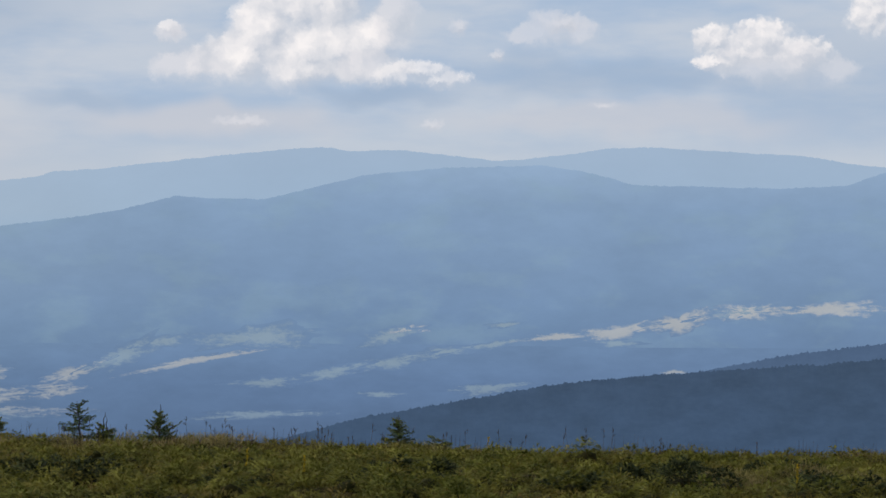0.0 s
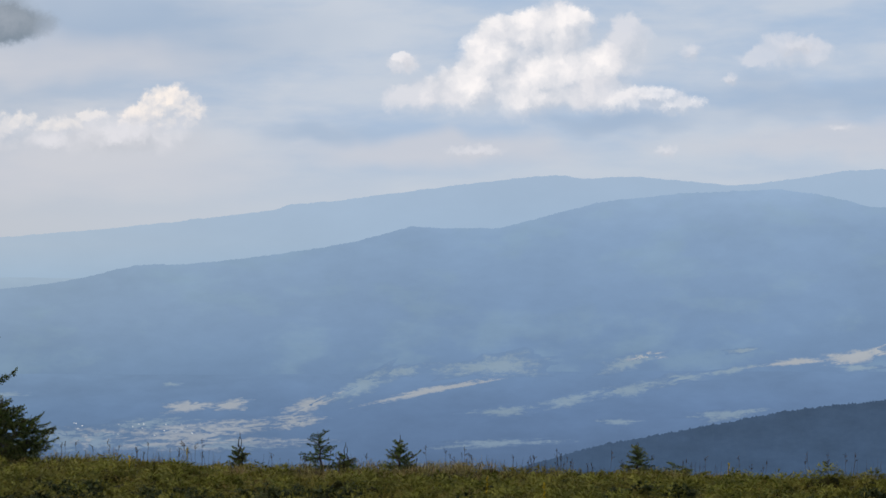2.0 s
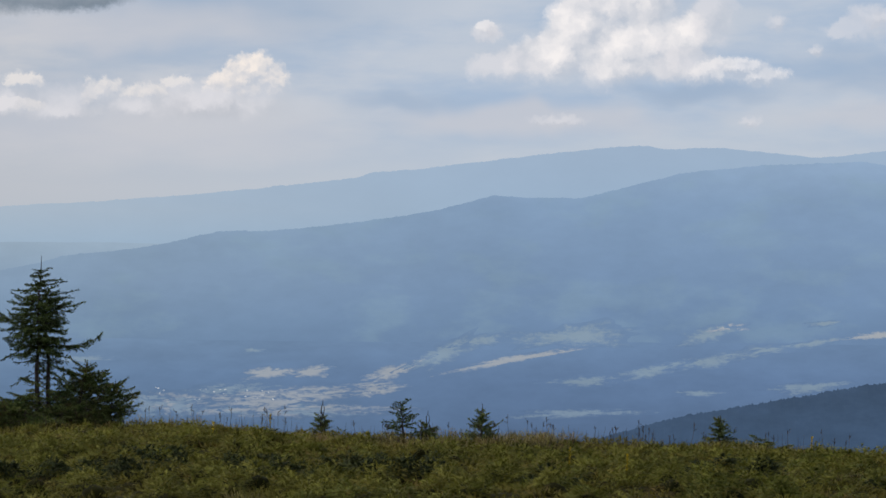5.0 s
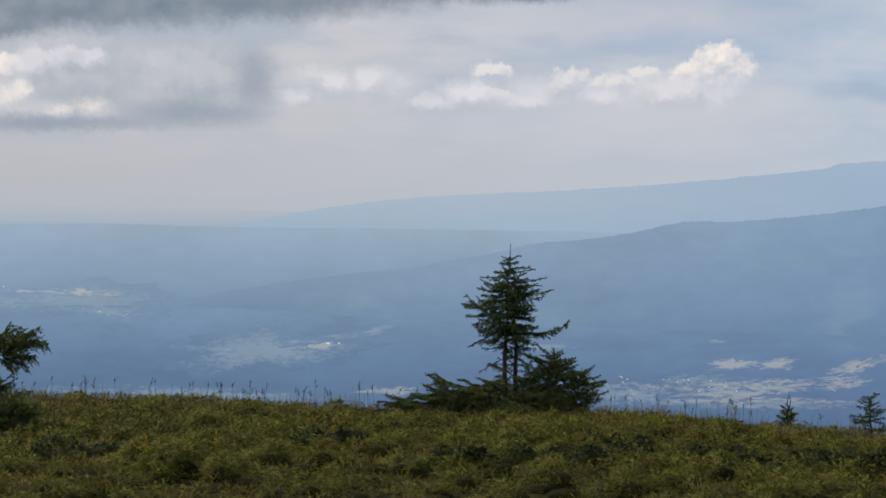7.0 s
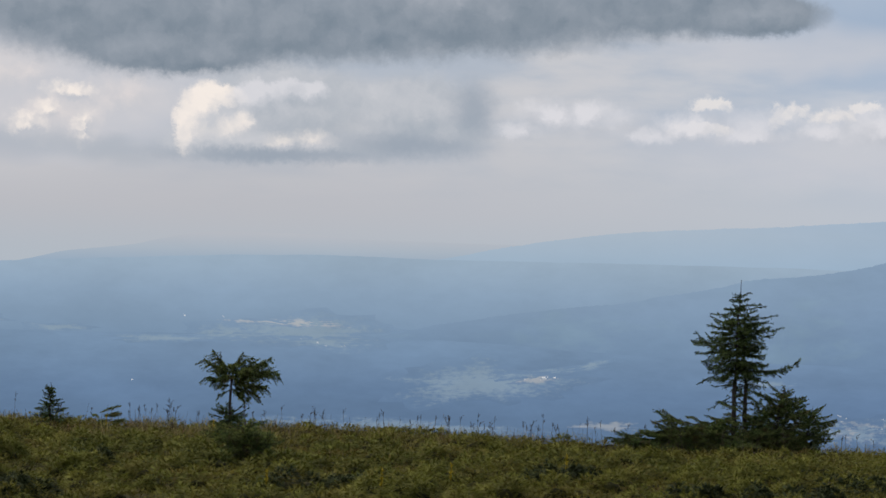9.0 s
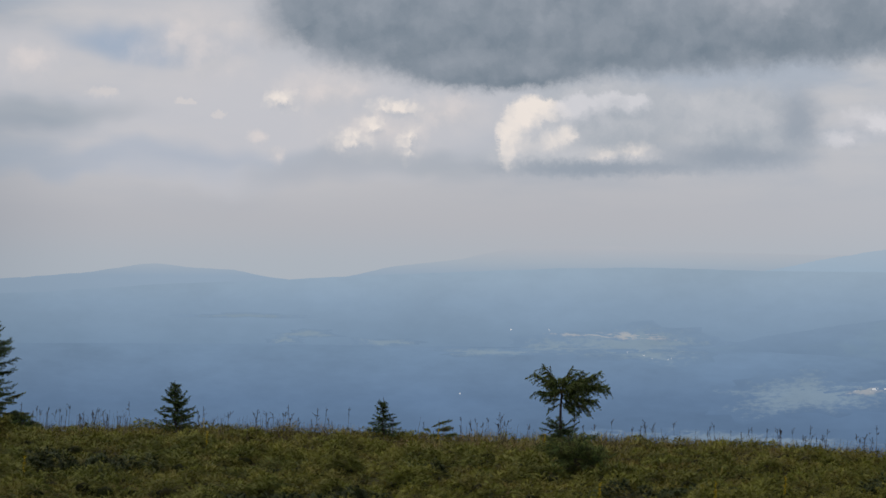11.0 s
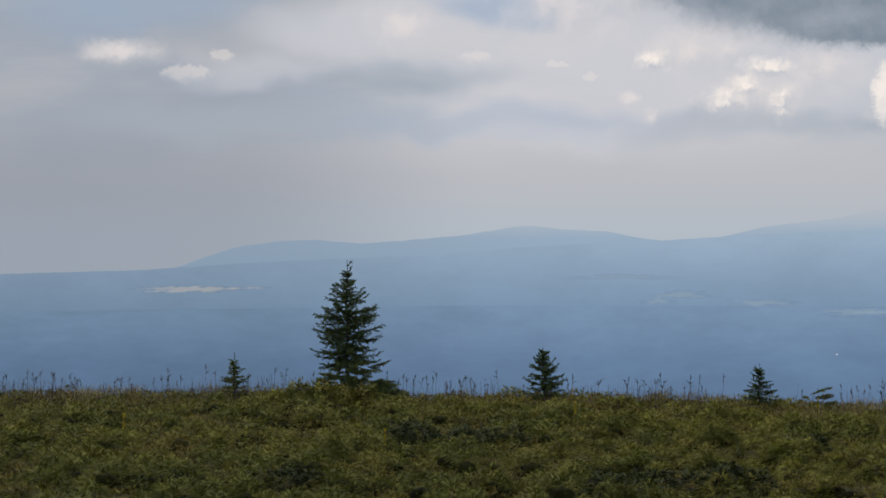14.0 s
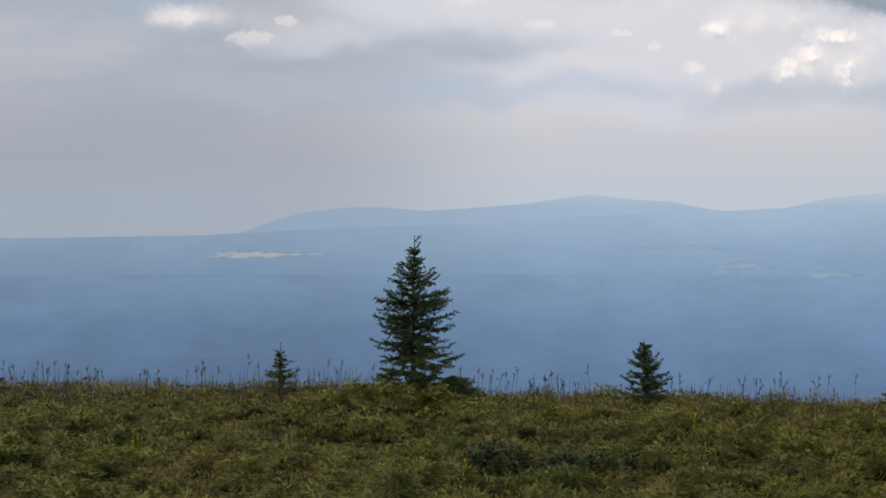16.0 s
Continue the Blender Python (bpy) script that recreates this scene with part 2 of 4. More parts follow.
    # pale warm veil round them
    colour = cumulus(colour, (
        (31.20, 3.12, 1.42, 0.52), (32.72, 2.74, 1.68, 0.64), (34.01, 3.63, 1.55, 0.57), (35.54, 2.54, 0.26, 0.18), (35.09, 2.15, 0.21, 0.23),
        (40.70, 4.24, 0.90, 0.64), (36.97, 4.65, 1.68, 1.03), (47.07, 3.65, 1.16, 0.34),), srgb(226, 219, 218), srgb(202, 202, 207), -0.1, 0.9, 0.3)
    # warm patches to the left
    colour = cumulus(colour, (
        (35.00, 3.40, 0.42, 0.30), (33.40, 2.48, 0.62, 0.32), (32.95, 2.80, 0.40, 0.27), (32.09, 2.46, 0.32, 0.46), (32.40, 3.25, 0.70, 0.26),), cream, pale, 0.1, 0.88, 0.34, False, True)
    # scattered warm tufts
    colour = cumulus(colour, (
        (39.02, 3.51, 0.39, 0.18), (37.22, 3.30, 0.26, 0.10), (36.44, 3.05, 0.21, 0.12), (45.55, 3.16, 0.62, 0.21), (44.79, 3.55, 0.28, 0.15),), srgb(234, 225, 220), mist, 0.2, 0.4, 0.3, False, True)
    # overhead the broken cloud goes on
    over = k.ramp(k.noise(way, 3.0, 6, 0.6), 0.38, 0.62)
    high = k.mix(over, clear, srgb(205, 208, 214))
    colour = k.mix(k.ramp(el, 7.5, 16.0), colour, high)
    lower = k.ramp(el, -14.0, -8.0)
    colour = k.mix(lower, srgb(96, 104, 98), colour)
    bg = k.put("ShaderNodeBackground", {"Color": colour, "Strength": 1.0})
    k.put("ShaderNodeOutputWorld", {"Surface": bg.outputs[0]})


build_sky()

sun_data = bpy.data.lights.new("sun", "SUN")
sun_data.energy, sun_data.angle, sun_data.color = 1.5, radians(10), (1.0, 0.95, 0.88)
sun = new("sun", sun_data)
sun_dir = Vector((-math.sin(radians(SUN_AZ)) * math.cos(radians(SUN_EL)), math.cos(radians(SUN_AZ)) * math.cos(radians(SUN_EL)),
                  math.sin(radians(SUN_EL))))
sun.matrix_world = look(sun_dir * 60, (0, 0, 0))
# ---- materials ----
def material(name):
    m = bpy.data.materials.new(name)
    m.use_nodes = True
    return m, Nodes(m.node_tree)


def finish(k, colour, rough=0.8, bump=None, strength=0.3, thin=0.0):
    ins = {"Base Color": colour, "Roughness": rough, "Specular IOR Level": 0.06}
    if bump is not None:
        ins["Normal"] = k.put("ShaderNodeBump", {"Height": bump, "Strength": strength, "Distance": 0.02}).outputs[0]
    shader = k.put("ShaderNodeBsdfPrincipled", ins).outputs[0]
    if thin:
        leaf = k.put("ShaderNodeBsdfTranslucent", {"Color": colour}).outputs[0]
        shader = k.put("ShaderNodeMixShader", {0: thin, 1: shader, 2: leaf}).outputs[0]
    k.put("ShaderNodeOutputMaterial", {"Surface": shader})


def plant(name, colours, patches=0.8, thin=0.25, island=0.5, rough=0.7):
    """Foliage: two or three colours in patches over the ground, each leaf a little different."""
    m, k = material(name)
    geo = k.put("ShaderNodeNewGeometry")
    place = geo.outputs["Position"]
    f = k.noise(place, patches, 4, 0.6)
    colour = k.mix(k.ramp(f, 0.40, 0.58), colours[0], colours[1])
    if len(colours) > 2:
        colour = k.mix(k.ramp(k.noise(k.vec("ADD", place, (31, 17, 5)), patches * 1.7, 5, 0.65), 0.52, 0.66), colour, colours[2])
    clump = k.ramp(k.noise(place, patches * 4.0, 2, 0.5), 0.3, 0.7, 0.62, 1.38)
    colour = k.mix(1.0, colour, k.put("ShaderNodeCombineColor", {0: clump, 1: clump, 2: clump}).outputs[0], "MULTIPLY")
    value = k.math("ADD", 1 - island, k.math("MULTIPLY", geo.outputs["Random Per Island"], 2 * island))
    colour = k.mix(1.0, colour, k.put("ShaderNodeCombineColor", {0: value, 1: value, 2: value}).outputs[0], "MULTIPLY")
    finish(k, colour, rough, None, 0, thin)
    return m


def bark_material(name, a, b):
    m, k = material(name)
    place = k.put("ShaderNodeTexCoord").outputs["Object"]
    f = k.noise(k.vec("MULTIPLY", place, (60, 60, 18)), 1.0, 6, 0.65)
    finish(k, k.mix(f, a, b), 0.9, f, 0.7)
    return m


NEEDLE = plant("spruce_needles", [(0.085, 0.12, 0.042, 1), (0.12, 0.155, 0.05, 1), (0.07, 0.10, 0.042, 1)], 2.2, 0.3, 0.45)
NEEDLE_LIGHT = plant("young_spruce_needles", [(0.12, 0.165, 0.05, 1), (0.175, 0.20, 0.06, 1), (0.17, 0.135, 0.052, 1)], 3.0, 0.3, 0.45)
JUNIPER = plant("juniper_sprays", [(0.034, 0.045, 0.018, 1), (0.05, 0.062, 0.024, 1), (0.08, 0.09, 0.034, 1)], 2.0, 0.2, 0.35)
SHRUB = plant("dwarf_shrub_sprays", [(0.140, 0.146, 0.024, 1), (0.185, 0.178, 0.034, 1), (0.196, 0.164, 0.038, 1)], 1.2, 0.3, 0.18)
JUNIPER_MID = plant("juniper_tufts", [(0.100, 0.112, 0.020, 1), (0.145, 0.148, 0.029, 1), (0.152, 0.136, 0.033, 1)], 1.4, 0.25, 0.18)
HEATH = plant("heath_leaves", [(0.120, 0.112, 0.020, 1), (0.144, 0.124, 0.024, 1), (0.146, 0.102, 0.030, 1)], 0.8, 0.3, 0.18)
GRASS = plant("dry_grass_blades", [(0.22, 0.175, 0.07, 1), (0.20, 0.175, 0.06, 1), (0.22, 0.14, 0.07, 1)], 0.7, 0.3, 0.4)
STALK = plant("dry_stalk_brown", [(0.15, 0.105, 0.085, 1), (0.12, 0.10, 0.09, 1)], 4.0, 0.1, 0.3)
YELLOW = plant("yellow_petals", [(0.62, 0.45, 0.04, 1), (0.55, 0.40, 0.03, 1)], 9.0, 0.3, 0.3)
BARK = bark_material("spruce_bark", (0.05, 0.04, 0.034, 1), (0.12, 0.10, 0.085, 1))


def soil_material(name, a, b):
    m, k = material(name)
    place = k.put("ShaderNodeNewGeometry").outputs["Position"]
    f = k.noise(place, 3.0, 8, 0.7)
    g = k.noise(place, 0.4, 4, 0.6)
    colour = k.mix(f, a, b)
    colour = k.mix(k.ramp(g, 0.42, 0.62, 0.0, 0.5), colour, (0.03, 0.026, 0.014, 1))
    finish(k, colour, 0.95, f, 0.8)
    return m


SOIL = soil_material("mossy_peat", (0.028, 0.024, 0.007, 1), (0.070, 0.056, 0.015, 1))
# Twiggy hearts, coloured extra dark to stand in for shade between fronds.
HEATH_HEART = plant("shaded_heath_hearts", [(0.026, 0.024, 0.006, 1), (0.033, 0.028, 0.007, 1), (0.033, 0.024, 0.008, 1)], 0.8, 0.0, 0.15, 0.9)
SHRUB_HEART = plant("shaded_shrub_hearts", [(0.022, 0.023, 0.006, 1), (0.030, 0.028, 0.007, 1), (0.032, 0.026, 0.008, 1)], 1.2, 0.0, 0.15, 0.9)
JUNIPER_HEART = plant("shaded_juniper_hearts", [(0.016, 0.018, 0.005, 1), (0.022, 0.023, 0.006, 1), (0.026, 0.022, 0.007, 1)], 1.4, 0.0, 0.15, 0.9)
HEART = soil_material("shaded_twigs", (0.010, 0.010, 0.004, 1), (0.034, 0.031, 0.012, 1))


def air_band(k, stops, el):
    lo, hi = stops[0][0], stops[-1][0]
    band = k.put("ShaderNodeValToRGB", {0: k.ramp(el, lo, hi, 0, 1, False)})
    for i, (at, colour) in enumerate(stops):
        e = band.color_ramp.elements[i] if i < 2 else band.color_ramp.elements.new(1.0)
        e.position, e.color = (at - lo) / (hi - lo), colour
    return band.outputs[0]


def distance_material(name, right, left, air, spots=0.004, contrast=0.15, wooded=0.0, pale_green=0.0):
    """Far land as seen through kilometres of air: forest, with the haze painted onto it as emission, bluer over the
    mountain side and paler over the plain. The stops are degrees above eye level and colour. wooded: share of copses in
    a meadow;
    the last value: strength of the paler, greener sun patches."""
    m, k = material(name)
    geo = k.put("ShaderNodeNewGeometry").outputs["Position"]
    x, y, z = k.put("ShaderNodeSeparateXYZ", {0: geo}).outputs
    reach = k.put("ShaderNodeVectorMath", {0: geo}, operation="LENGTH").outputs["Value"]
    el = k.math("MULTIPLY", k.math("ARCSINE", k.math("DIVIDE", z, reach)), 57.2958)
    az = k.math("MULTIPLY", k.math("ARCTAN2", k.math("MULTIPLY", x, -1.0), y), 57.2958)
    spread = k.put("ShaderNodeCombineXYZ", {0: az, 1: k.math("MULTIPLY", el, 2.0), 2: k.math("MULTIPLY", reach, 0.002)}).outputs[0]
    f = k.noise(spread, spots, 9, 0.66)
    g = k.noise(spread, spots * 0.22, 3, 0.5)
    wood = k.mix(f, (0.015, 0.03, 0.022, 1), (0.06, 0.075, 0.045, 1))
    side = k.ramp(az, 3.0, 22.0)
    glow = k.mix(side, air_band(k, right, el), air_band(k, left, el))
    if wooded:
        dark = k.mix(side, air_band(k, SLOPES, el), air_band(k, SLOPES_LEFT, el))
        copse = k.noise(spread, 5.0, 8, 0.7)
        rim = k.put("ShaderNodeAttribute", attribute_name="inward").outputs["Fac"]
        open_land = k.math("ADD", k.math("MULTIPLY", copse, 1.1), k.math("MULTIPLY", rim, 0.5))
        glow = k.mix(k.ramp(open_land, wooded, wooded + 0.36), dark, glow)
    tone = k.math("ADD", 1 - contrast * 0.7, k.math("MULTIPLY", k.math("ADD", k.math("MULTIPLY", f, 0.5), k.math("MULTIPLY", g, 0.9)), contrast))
    if pale_green:
        # Pale greenish sun patches between cloud shadows, painted into the glow.
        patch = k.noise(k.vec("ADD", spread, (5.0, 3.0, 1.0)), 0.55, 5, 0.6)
        glow = k.mix(k.ramp(patch, 0.48, 0.70, 0.0, pale_green), glow, srgb(141, 168, 184))
    tone = k.math("MULTIPLY", tone, k.ramp(az, 36.0, 45.0, 1.0, 0.85))      # painted glow dimmed towards the left, as if under cloud shadow
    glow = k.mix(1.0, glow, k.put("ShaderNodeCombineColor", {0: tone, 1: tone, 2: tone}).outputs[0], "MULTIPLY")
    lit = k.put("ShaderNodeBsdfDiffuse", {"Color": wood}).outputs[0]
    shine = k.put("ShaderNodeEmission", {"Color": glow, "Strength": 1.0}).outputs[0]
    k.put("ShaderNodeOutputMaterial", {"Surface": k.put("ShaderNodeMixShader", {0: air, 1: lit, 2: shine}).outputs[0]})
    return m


# Haze colours by height, given off by the far land's own surfaces.
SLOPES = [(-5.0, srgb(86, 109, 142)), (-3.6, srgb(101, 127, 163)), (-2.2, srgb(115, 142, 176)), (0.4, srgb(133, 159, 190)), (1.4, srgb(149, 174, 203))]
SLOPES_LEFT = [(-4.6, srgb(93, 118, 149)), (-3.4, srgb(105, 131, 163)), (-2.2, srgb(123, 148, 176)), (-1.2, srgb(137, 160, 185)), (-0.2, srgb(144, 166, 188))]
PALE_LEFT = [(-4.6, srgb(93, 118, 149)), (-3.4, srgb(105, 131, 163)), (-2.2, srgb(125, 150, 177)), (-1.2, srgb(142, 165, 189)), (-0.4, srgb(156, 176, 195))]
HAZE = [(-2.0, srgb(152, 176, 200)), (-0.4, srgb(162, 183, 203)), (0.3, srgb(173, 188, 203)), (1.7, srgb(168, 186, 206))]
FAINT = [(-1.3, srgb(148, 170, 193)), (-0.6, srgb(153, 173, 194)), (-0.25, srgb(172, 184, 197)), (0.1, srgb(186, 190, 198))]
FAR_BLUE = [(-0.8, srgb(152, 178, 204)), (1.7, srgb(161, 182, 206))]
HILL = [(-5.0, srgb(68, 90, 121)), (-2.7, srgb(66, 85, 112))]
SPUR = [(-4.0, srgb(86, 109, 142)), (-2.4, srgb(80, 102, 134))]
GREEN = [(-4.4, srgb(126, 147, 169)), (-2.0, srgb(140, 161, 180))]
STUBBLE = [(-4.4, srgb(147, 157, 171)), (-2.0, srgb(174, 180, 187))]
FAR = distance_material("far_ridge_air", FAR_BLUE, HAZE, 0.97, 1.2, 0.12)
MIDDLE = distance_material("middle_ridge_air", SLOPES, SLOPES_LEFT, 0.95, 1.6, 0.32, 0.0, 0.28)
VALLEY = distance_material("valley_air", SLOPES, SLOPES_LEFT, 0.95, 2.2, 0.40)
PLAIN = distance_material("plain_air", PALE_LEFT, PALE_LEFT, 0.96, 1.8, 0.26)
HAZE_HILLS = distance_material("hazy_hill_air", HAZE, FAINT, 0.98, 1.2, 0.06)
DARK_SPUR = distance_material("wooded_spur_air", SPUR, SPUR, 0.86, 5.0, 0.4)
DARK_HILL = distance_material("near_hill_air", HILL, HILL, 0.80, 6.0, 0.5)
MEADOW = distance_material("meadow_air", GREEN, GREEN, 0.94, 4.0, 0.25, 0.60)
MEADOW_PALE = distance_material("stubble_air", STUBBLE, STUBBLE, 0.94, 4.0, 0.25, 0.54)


# ---- geometry helpers ----
def raw_mesh(name, verts, faces, mat, smooth=False):
    """A mesh from arrays of corners and equal-sided faces."""
    verts, faces = np.asarray(verts, np.float32), np.asarray(faces, np.int32)
    me = bpy.data.meshes.new(name)
    n, sides = faces.shape
    me.vertices.add(len(verts))
    me.vertices.foreach_set("co", verts.ravel())
    me.loops.add(n * sides)
    me.loops.foreach_set("vertex_index", faces.ravel())
    me.polygons.add(n)
    me.polygons.foreach_set("loop_start", np.arange(n, dtype=np.int32) * sides)
    me.polygons.foreach_set("use_smooth", np.full(n, smooth))
    me.update(calc_edges=True)
    me.materials.append(mat)
    return me


def grid_faces(rows, cols):
    i = np.arange((rows - 1) * cols).reshape(rows - 1, cols)[:, :-1].ravel()
    return np.stack([i, i + 1, i + cols + 1, i + cols], 1)


def part(name, me, parent, label=""):
    ob = new(name, me)
    ob.parent = parent
    return tagged(ob, label)


def polar(az, r):
    a = np.radians(az)
    return -np.sin(a) * r, np.cos(a) * r


def waves(x, seed, octaves=5, base=1.0, rough=0.55):
    """Smooth one-dimensional noise made of sines."""
    rng = np.random.default_rng(seed)
    out, amp, freq = 0.0, 1.0, base
    for _ in range(octaves):
        for _ in range(3):
            out = out + amp * np.sin(x * freq * rng.uniform(0.7, 1.4) + rng.uniform(0, 6.3)) / 3
        amp, freq = amp * rough, freq * 2.1
    return out


def waves2(x, y, seed, octaves=5, base=1.0, rough=0.55):
    rng = np.random.default_rng(seed)
    out, amp, freq = 0.0, 1.0, base
    for _ in range(octaves):
        for _ in range(4):
            t = rng.uniform(0, 6.3)
            f = freq * rng.uniform(0.7, 1.4)
            out = out + amp * np.sin((x * np.cos(t) + y * np.sin(t)) * f + rng.uniform(0, 6.3)) / 4
        amp, freq = amp * rough, freq * 2.1
    return out


# ---- the ground: one sheet from the viewer's feet over the brow and down into the valley ----
BROW = 37.5
BROW_AZ = [-20, -9, -5, 0, 5, 10, 14, 17.5, 21, 25, 30, 35, 40, 44, 48, 60]
BROW_EL = [-5.25, -5.13, -5.09, -5.12, -4.98, -4.79, -4.58, -4.45, -4.39, -4.32, -4.18, -4.07, -3.96, -3.83, -3.85, -3.9]
GROWTH = 0.12     # depth of the plant cover above the soil


def cover_height(x, y):
    """Top of the plant cover at a place near the viewer."""
    r, az = np.hypot(x, y), np.degrees(np.arctan2(-x, y))
    brow = BROW * np.tan(np.radians(np.interp(az, BROW_AZ, BROW_EL)))
    near = -2.16 + 0.5 * np.clip(1 - r / 20, 0, 1) ** 1.3
    s = np.clip((r - 20) / (BROW - 20), 0, 1)
    z = near + (brow - near) * s
    past = np.clip(r - BROW, 0, None)
    return z - 0.065 * past - 0.012 * past ** 2 / (1 + past * 0.03)


def cushions(x, y):
    """Low mounds and hollows of the shrub cover."""
    return 0.075 * waves2(x, y, 3, 3, 1.1) + 0.05 * np.abs(waves2(x, y, 8, 3, 2.6)) + 0.02 * waves2(x, y, 5, 2, 9.0)


def valley_el(r):
    return np.interp(r, [60, 140, 400, 900, 1500, 2300, 3200], [-9, -8.2, -6.2, -4.6, -3.7, -2.9, -2.2])


def build_ground():
    az = np.concatenate([np.arange(-180, -14, 6.0), np.arange(-14, 60, 0.4), np.arange(60, 180.1, 6.0)])
    r = np.concatenate([np.arange(0.0, 16, 1.2), np.arange(16, 42, 0.22), np.arange(42, 60, 1.5), np.geomspace(60, 4700, 60)])
    A, R = np.meshgrid(az, r)
    X, Y = polar(A, R)
    close = cover_height(X, Y) - GROWTH + cushions(X, Y) * np.clip((R - 3) / 6, 0, 1)
    far = R * np.tan(np.radians(np.minimum(valley_el(R), -2.2)))
    far = far + R * 0.0012 * waves2(X / 260, Y / 260, 12, 4, 1.0)
    w = np.clip((R - 46) / 30, 0, 1)
    Z = close * (1 - w) + far * w
    me = raw_mesh("ground", np.stack([X, Y, Z], -1).reshape(-1, 3), grid_faces(len(r), len(az)), SOIL, True)
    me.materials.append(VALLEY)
    ids = (R[:-1, :-1] > 58).astype(np.int32).ravel()
    me.polygons.foreach_set("material_index", ids)
    tagged(new("ground", me), "heath-covered mountain brow falling away into a hazy wooded valley", "ground", kind="structure")


build_ground()


# ---- far ridges ----
def ridge(name, label, crest_az, crest_el, r_foot, r_crest, el_foot, mat, rough=0.02, seed=1, spurs=0.06, step=0.08, spiky=0.0):
    """A mountain ridge: slopes with spurs from foot to crest, and a back that falls away."""
    az = np.arange(crest_az[0], crest_az[-1] + 0.001, step)
    top = np.interp(az, crest_az, crest_el)
    soft = np.convolve(np.pad(top, 2, mode="edge"), np.ones(5) / 5, "valid")
    top = soft + rough * waves(az, seed, 5, 3.0, 0.7)
    spikes = spiky * np.random.default_rng(seed).random(len(az)) ** 2
    rows = 18
    V = []
    for i in range(rows + 3):
        s = i / rows
        foot = np.minimum(el_foot, top - 0.4)
        if s <= 1:
            r = r_foot + (r_crest - r_foot) * s
            el = foot + (top - foot) * (s ** 0.85)
            el = el + spurs * math.sin(math.pi * s) * waves2(az, np.full_like(az, s * 4), seed + 5, 4, 1.3)
            el = np.minimum(el, top) if s < 1 else top + spikes
        else:
            r = r_crest * (1 + 0.02 * (i - rows))
            el = top - 0.5 * (i - rows)
        x, y = polar(az, r)
        V.append(np.stack([x, y, r * np.tan(np.radians(el))], -1))
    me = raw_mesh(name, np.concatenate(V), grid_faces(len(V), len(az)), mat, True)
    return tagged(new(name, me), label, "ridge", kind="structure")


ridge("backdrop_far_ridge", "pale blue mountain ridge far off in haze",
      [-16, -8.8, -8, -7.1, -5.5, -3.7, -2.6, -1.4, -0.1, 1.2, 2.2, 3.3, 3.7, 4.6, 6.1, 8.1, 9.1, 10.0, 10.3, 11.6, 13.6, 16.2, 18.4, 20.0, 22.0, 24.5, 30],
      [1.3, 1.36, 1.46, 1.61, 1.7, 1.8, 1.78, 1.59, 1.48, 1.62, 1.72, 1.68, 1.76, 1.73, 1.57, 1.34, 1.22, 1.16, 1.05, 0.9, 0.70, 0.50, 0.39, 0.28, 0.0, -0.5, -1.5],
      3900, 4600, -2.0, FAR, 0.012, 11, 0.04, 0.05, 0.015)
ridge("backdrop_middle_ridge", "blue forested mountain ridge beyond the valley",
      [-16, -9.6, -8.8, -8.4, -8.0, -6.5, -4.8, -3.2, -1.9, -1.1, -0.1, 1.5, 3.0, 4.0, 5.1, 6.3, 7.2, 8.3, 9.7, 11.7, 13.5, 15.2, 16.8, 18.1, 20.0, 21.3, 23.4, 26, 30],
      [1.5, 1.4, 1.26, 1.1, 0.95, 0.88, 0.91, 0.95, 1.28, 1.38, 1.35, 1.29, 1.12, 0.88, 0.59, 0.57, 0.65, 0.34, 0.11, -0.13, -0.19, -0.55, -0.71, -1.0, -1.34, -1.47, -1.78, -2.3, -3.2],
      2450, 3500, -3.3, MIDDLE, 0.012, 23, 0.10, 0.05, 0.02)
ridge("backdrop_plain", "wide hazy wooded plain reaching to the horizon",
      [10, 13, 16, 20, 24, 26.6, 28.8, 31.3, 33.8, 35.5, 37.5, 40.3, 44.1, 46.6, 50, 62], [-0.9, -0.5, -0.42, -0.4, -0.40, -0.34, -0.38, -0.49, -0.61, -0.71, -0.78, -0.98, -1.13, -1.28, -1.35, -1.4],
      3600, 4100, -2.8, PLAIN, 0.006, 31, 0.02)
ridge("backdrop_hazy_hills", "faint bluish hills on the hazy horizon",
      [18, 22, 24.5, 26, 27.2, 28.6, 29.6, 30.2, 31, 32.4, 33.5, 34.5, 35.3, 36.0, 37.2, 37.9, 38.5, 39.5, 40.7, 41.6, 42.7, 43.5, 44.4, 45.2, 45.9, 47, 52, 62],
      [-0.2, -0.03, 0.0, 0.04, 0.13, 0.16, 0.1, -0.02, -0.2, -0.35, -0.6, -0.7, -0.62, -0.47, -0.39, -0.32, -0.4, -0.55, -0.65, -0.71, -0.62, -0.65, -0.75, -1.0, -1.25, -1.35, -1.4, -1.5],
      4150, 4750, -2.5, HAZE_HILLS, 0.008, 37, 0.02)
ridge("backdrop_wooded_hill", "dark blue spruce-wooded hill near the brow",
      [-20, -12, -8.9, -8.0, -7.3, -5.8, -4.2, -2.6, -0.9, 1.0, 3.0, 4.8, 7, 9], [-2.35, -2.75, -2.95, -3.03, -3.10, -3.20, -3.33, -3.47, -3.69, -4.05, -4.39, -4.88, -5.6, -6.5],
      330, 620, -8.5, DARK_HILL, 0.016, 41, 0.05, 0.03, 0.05)
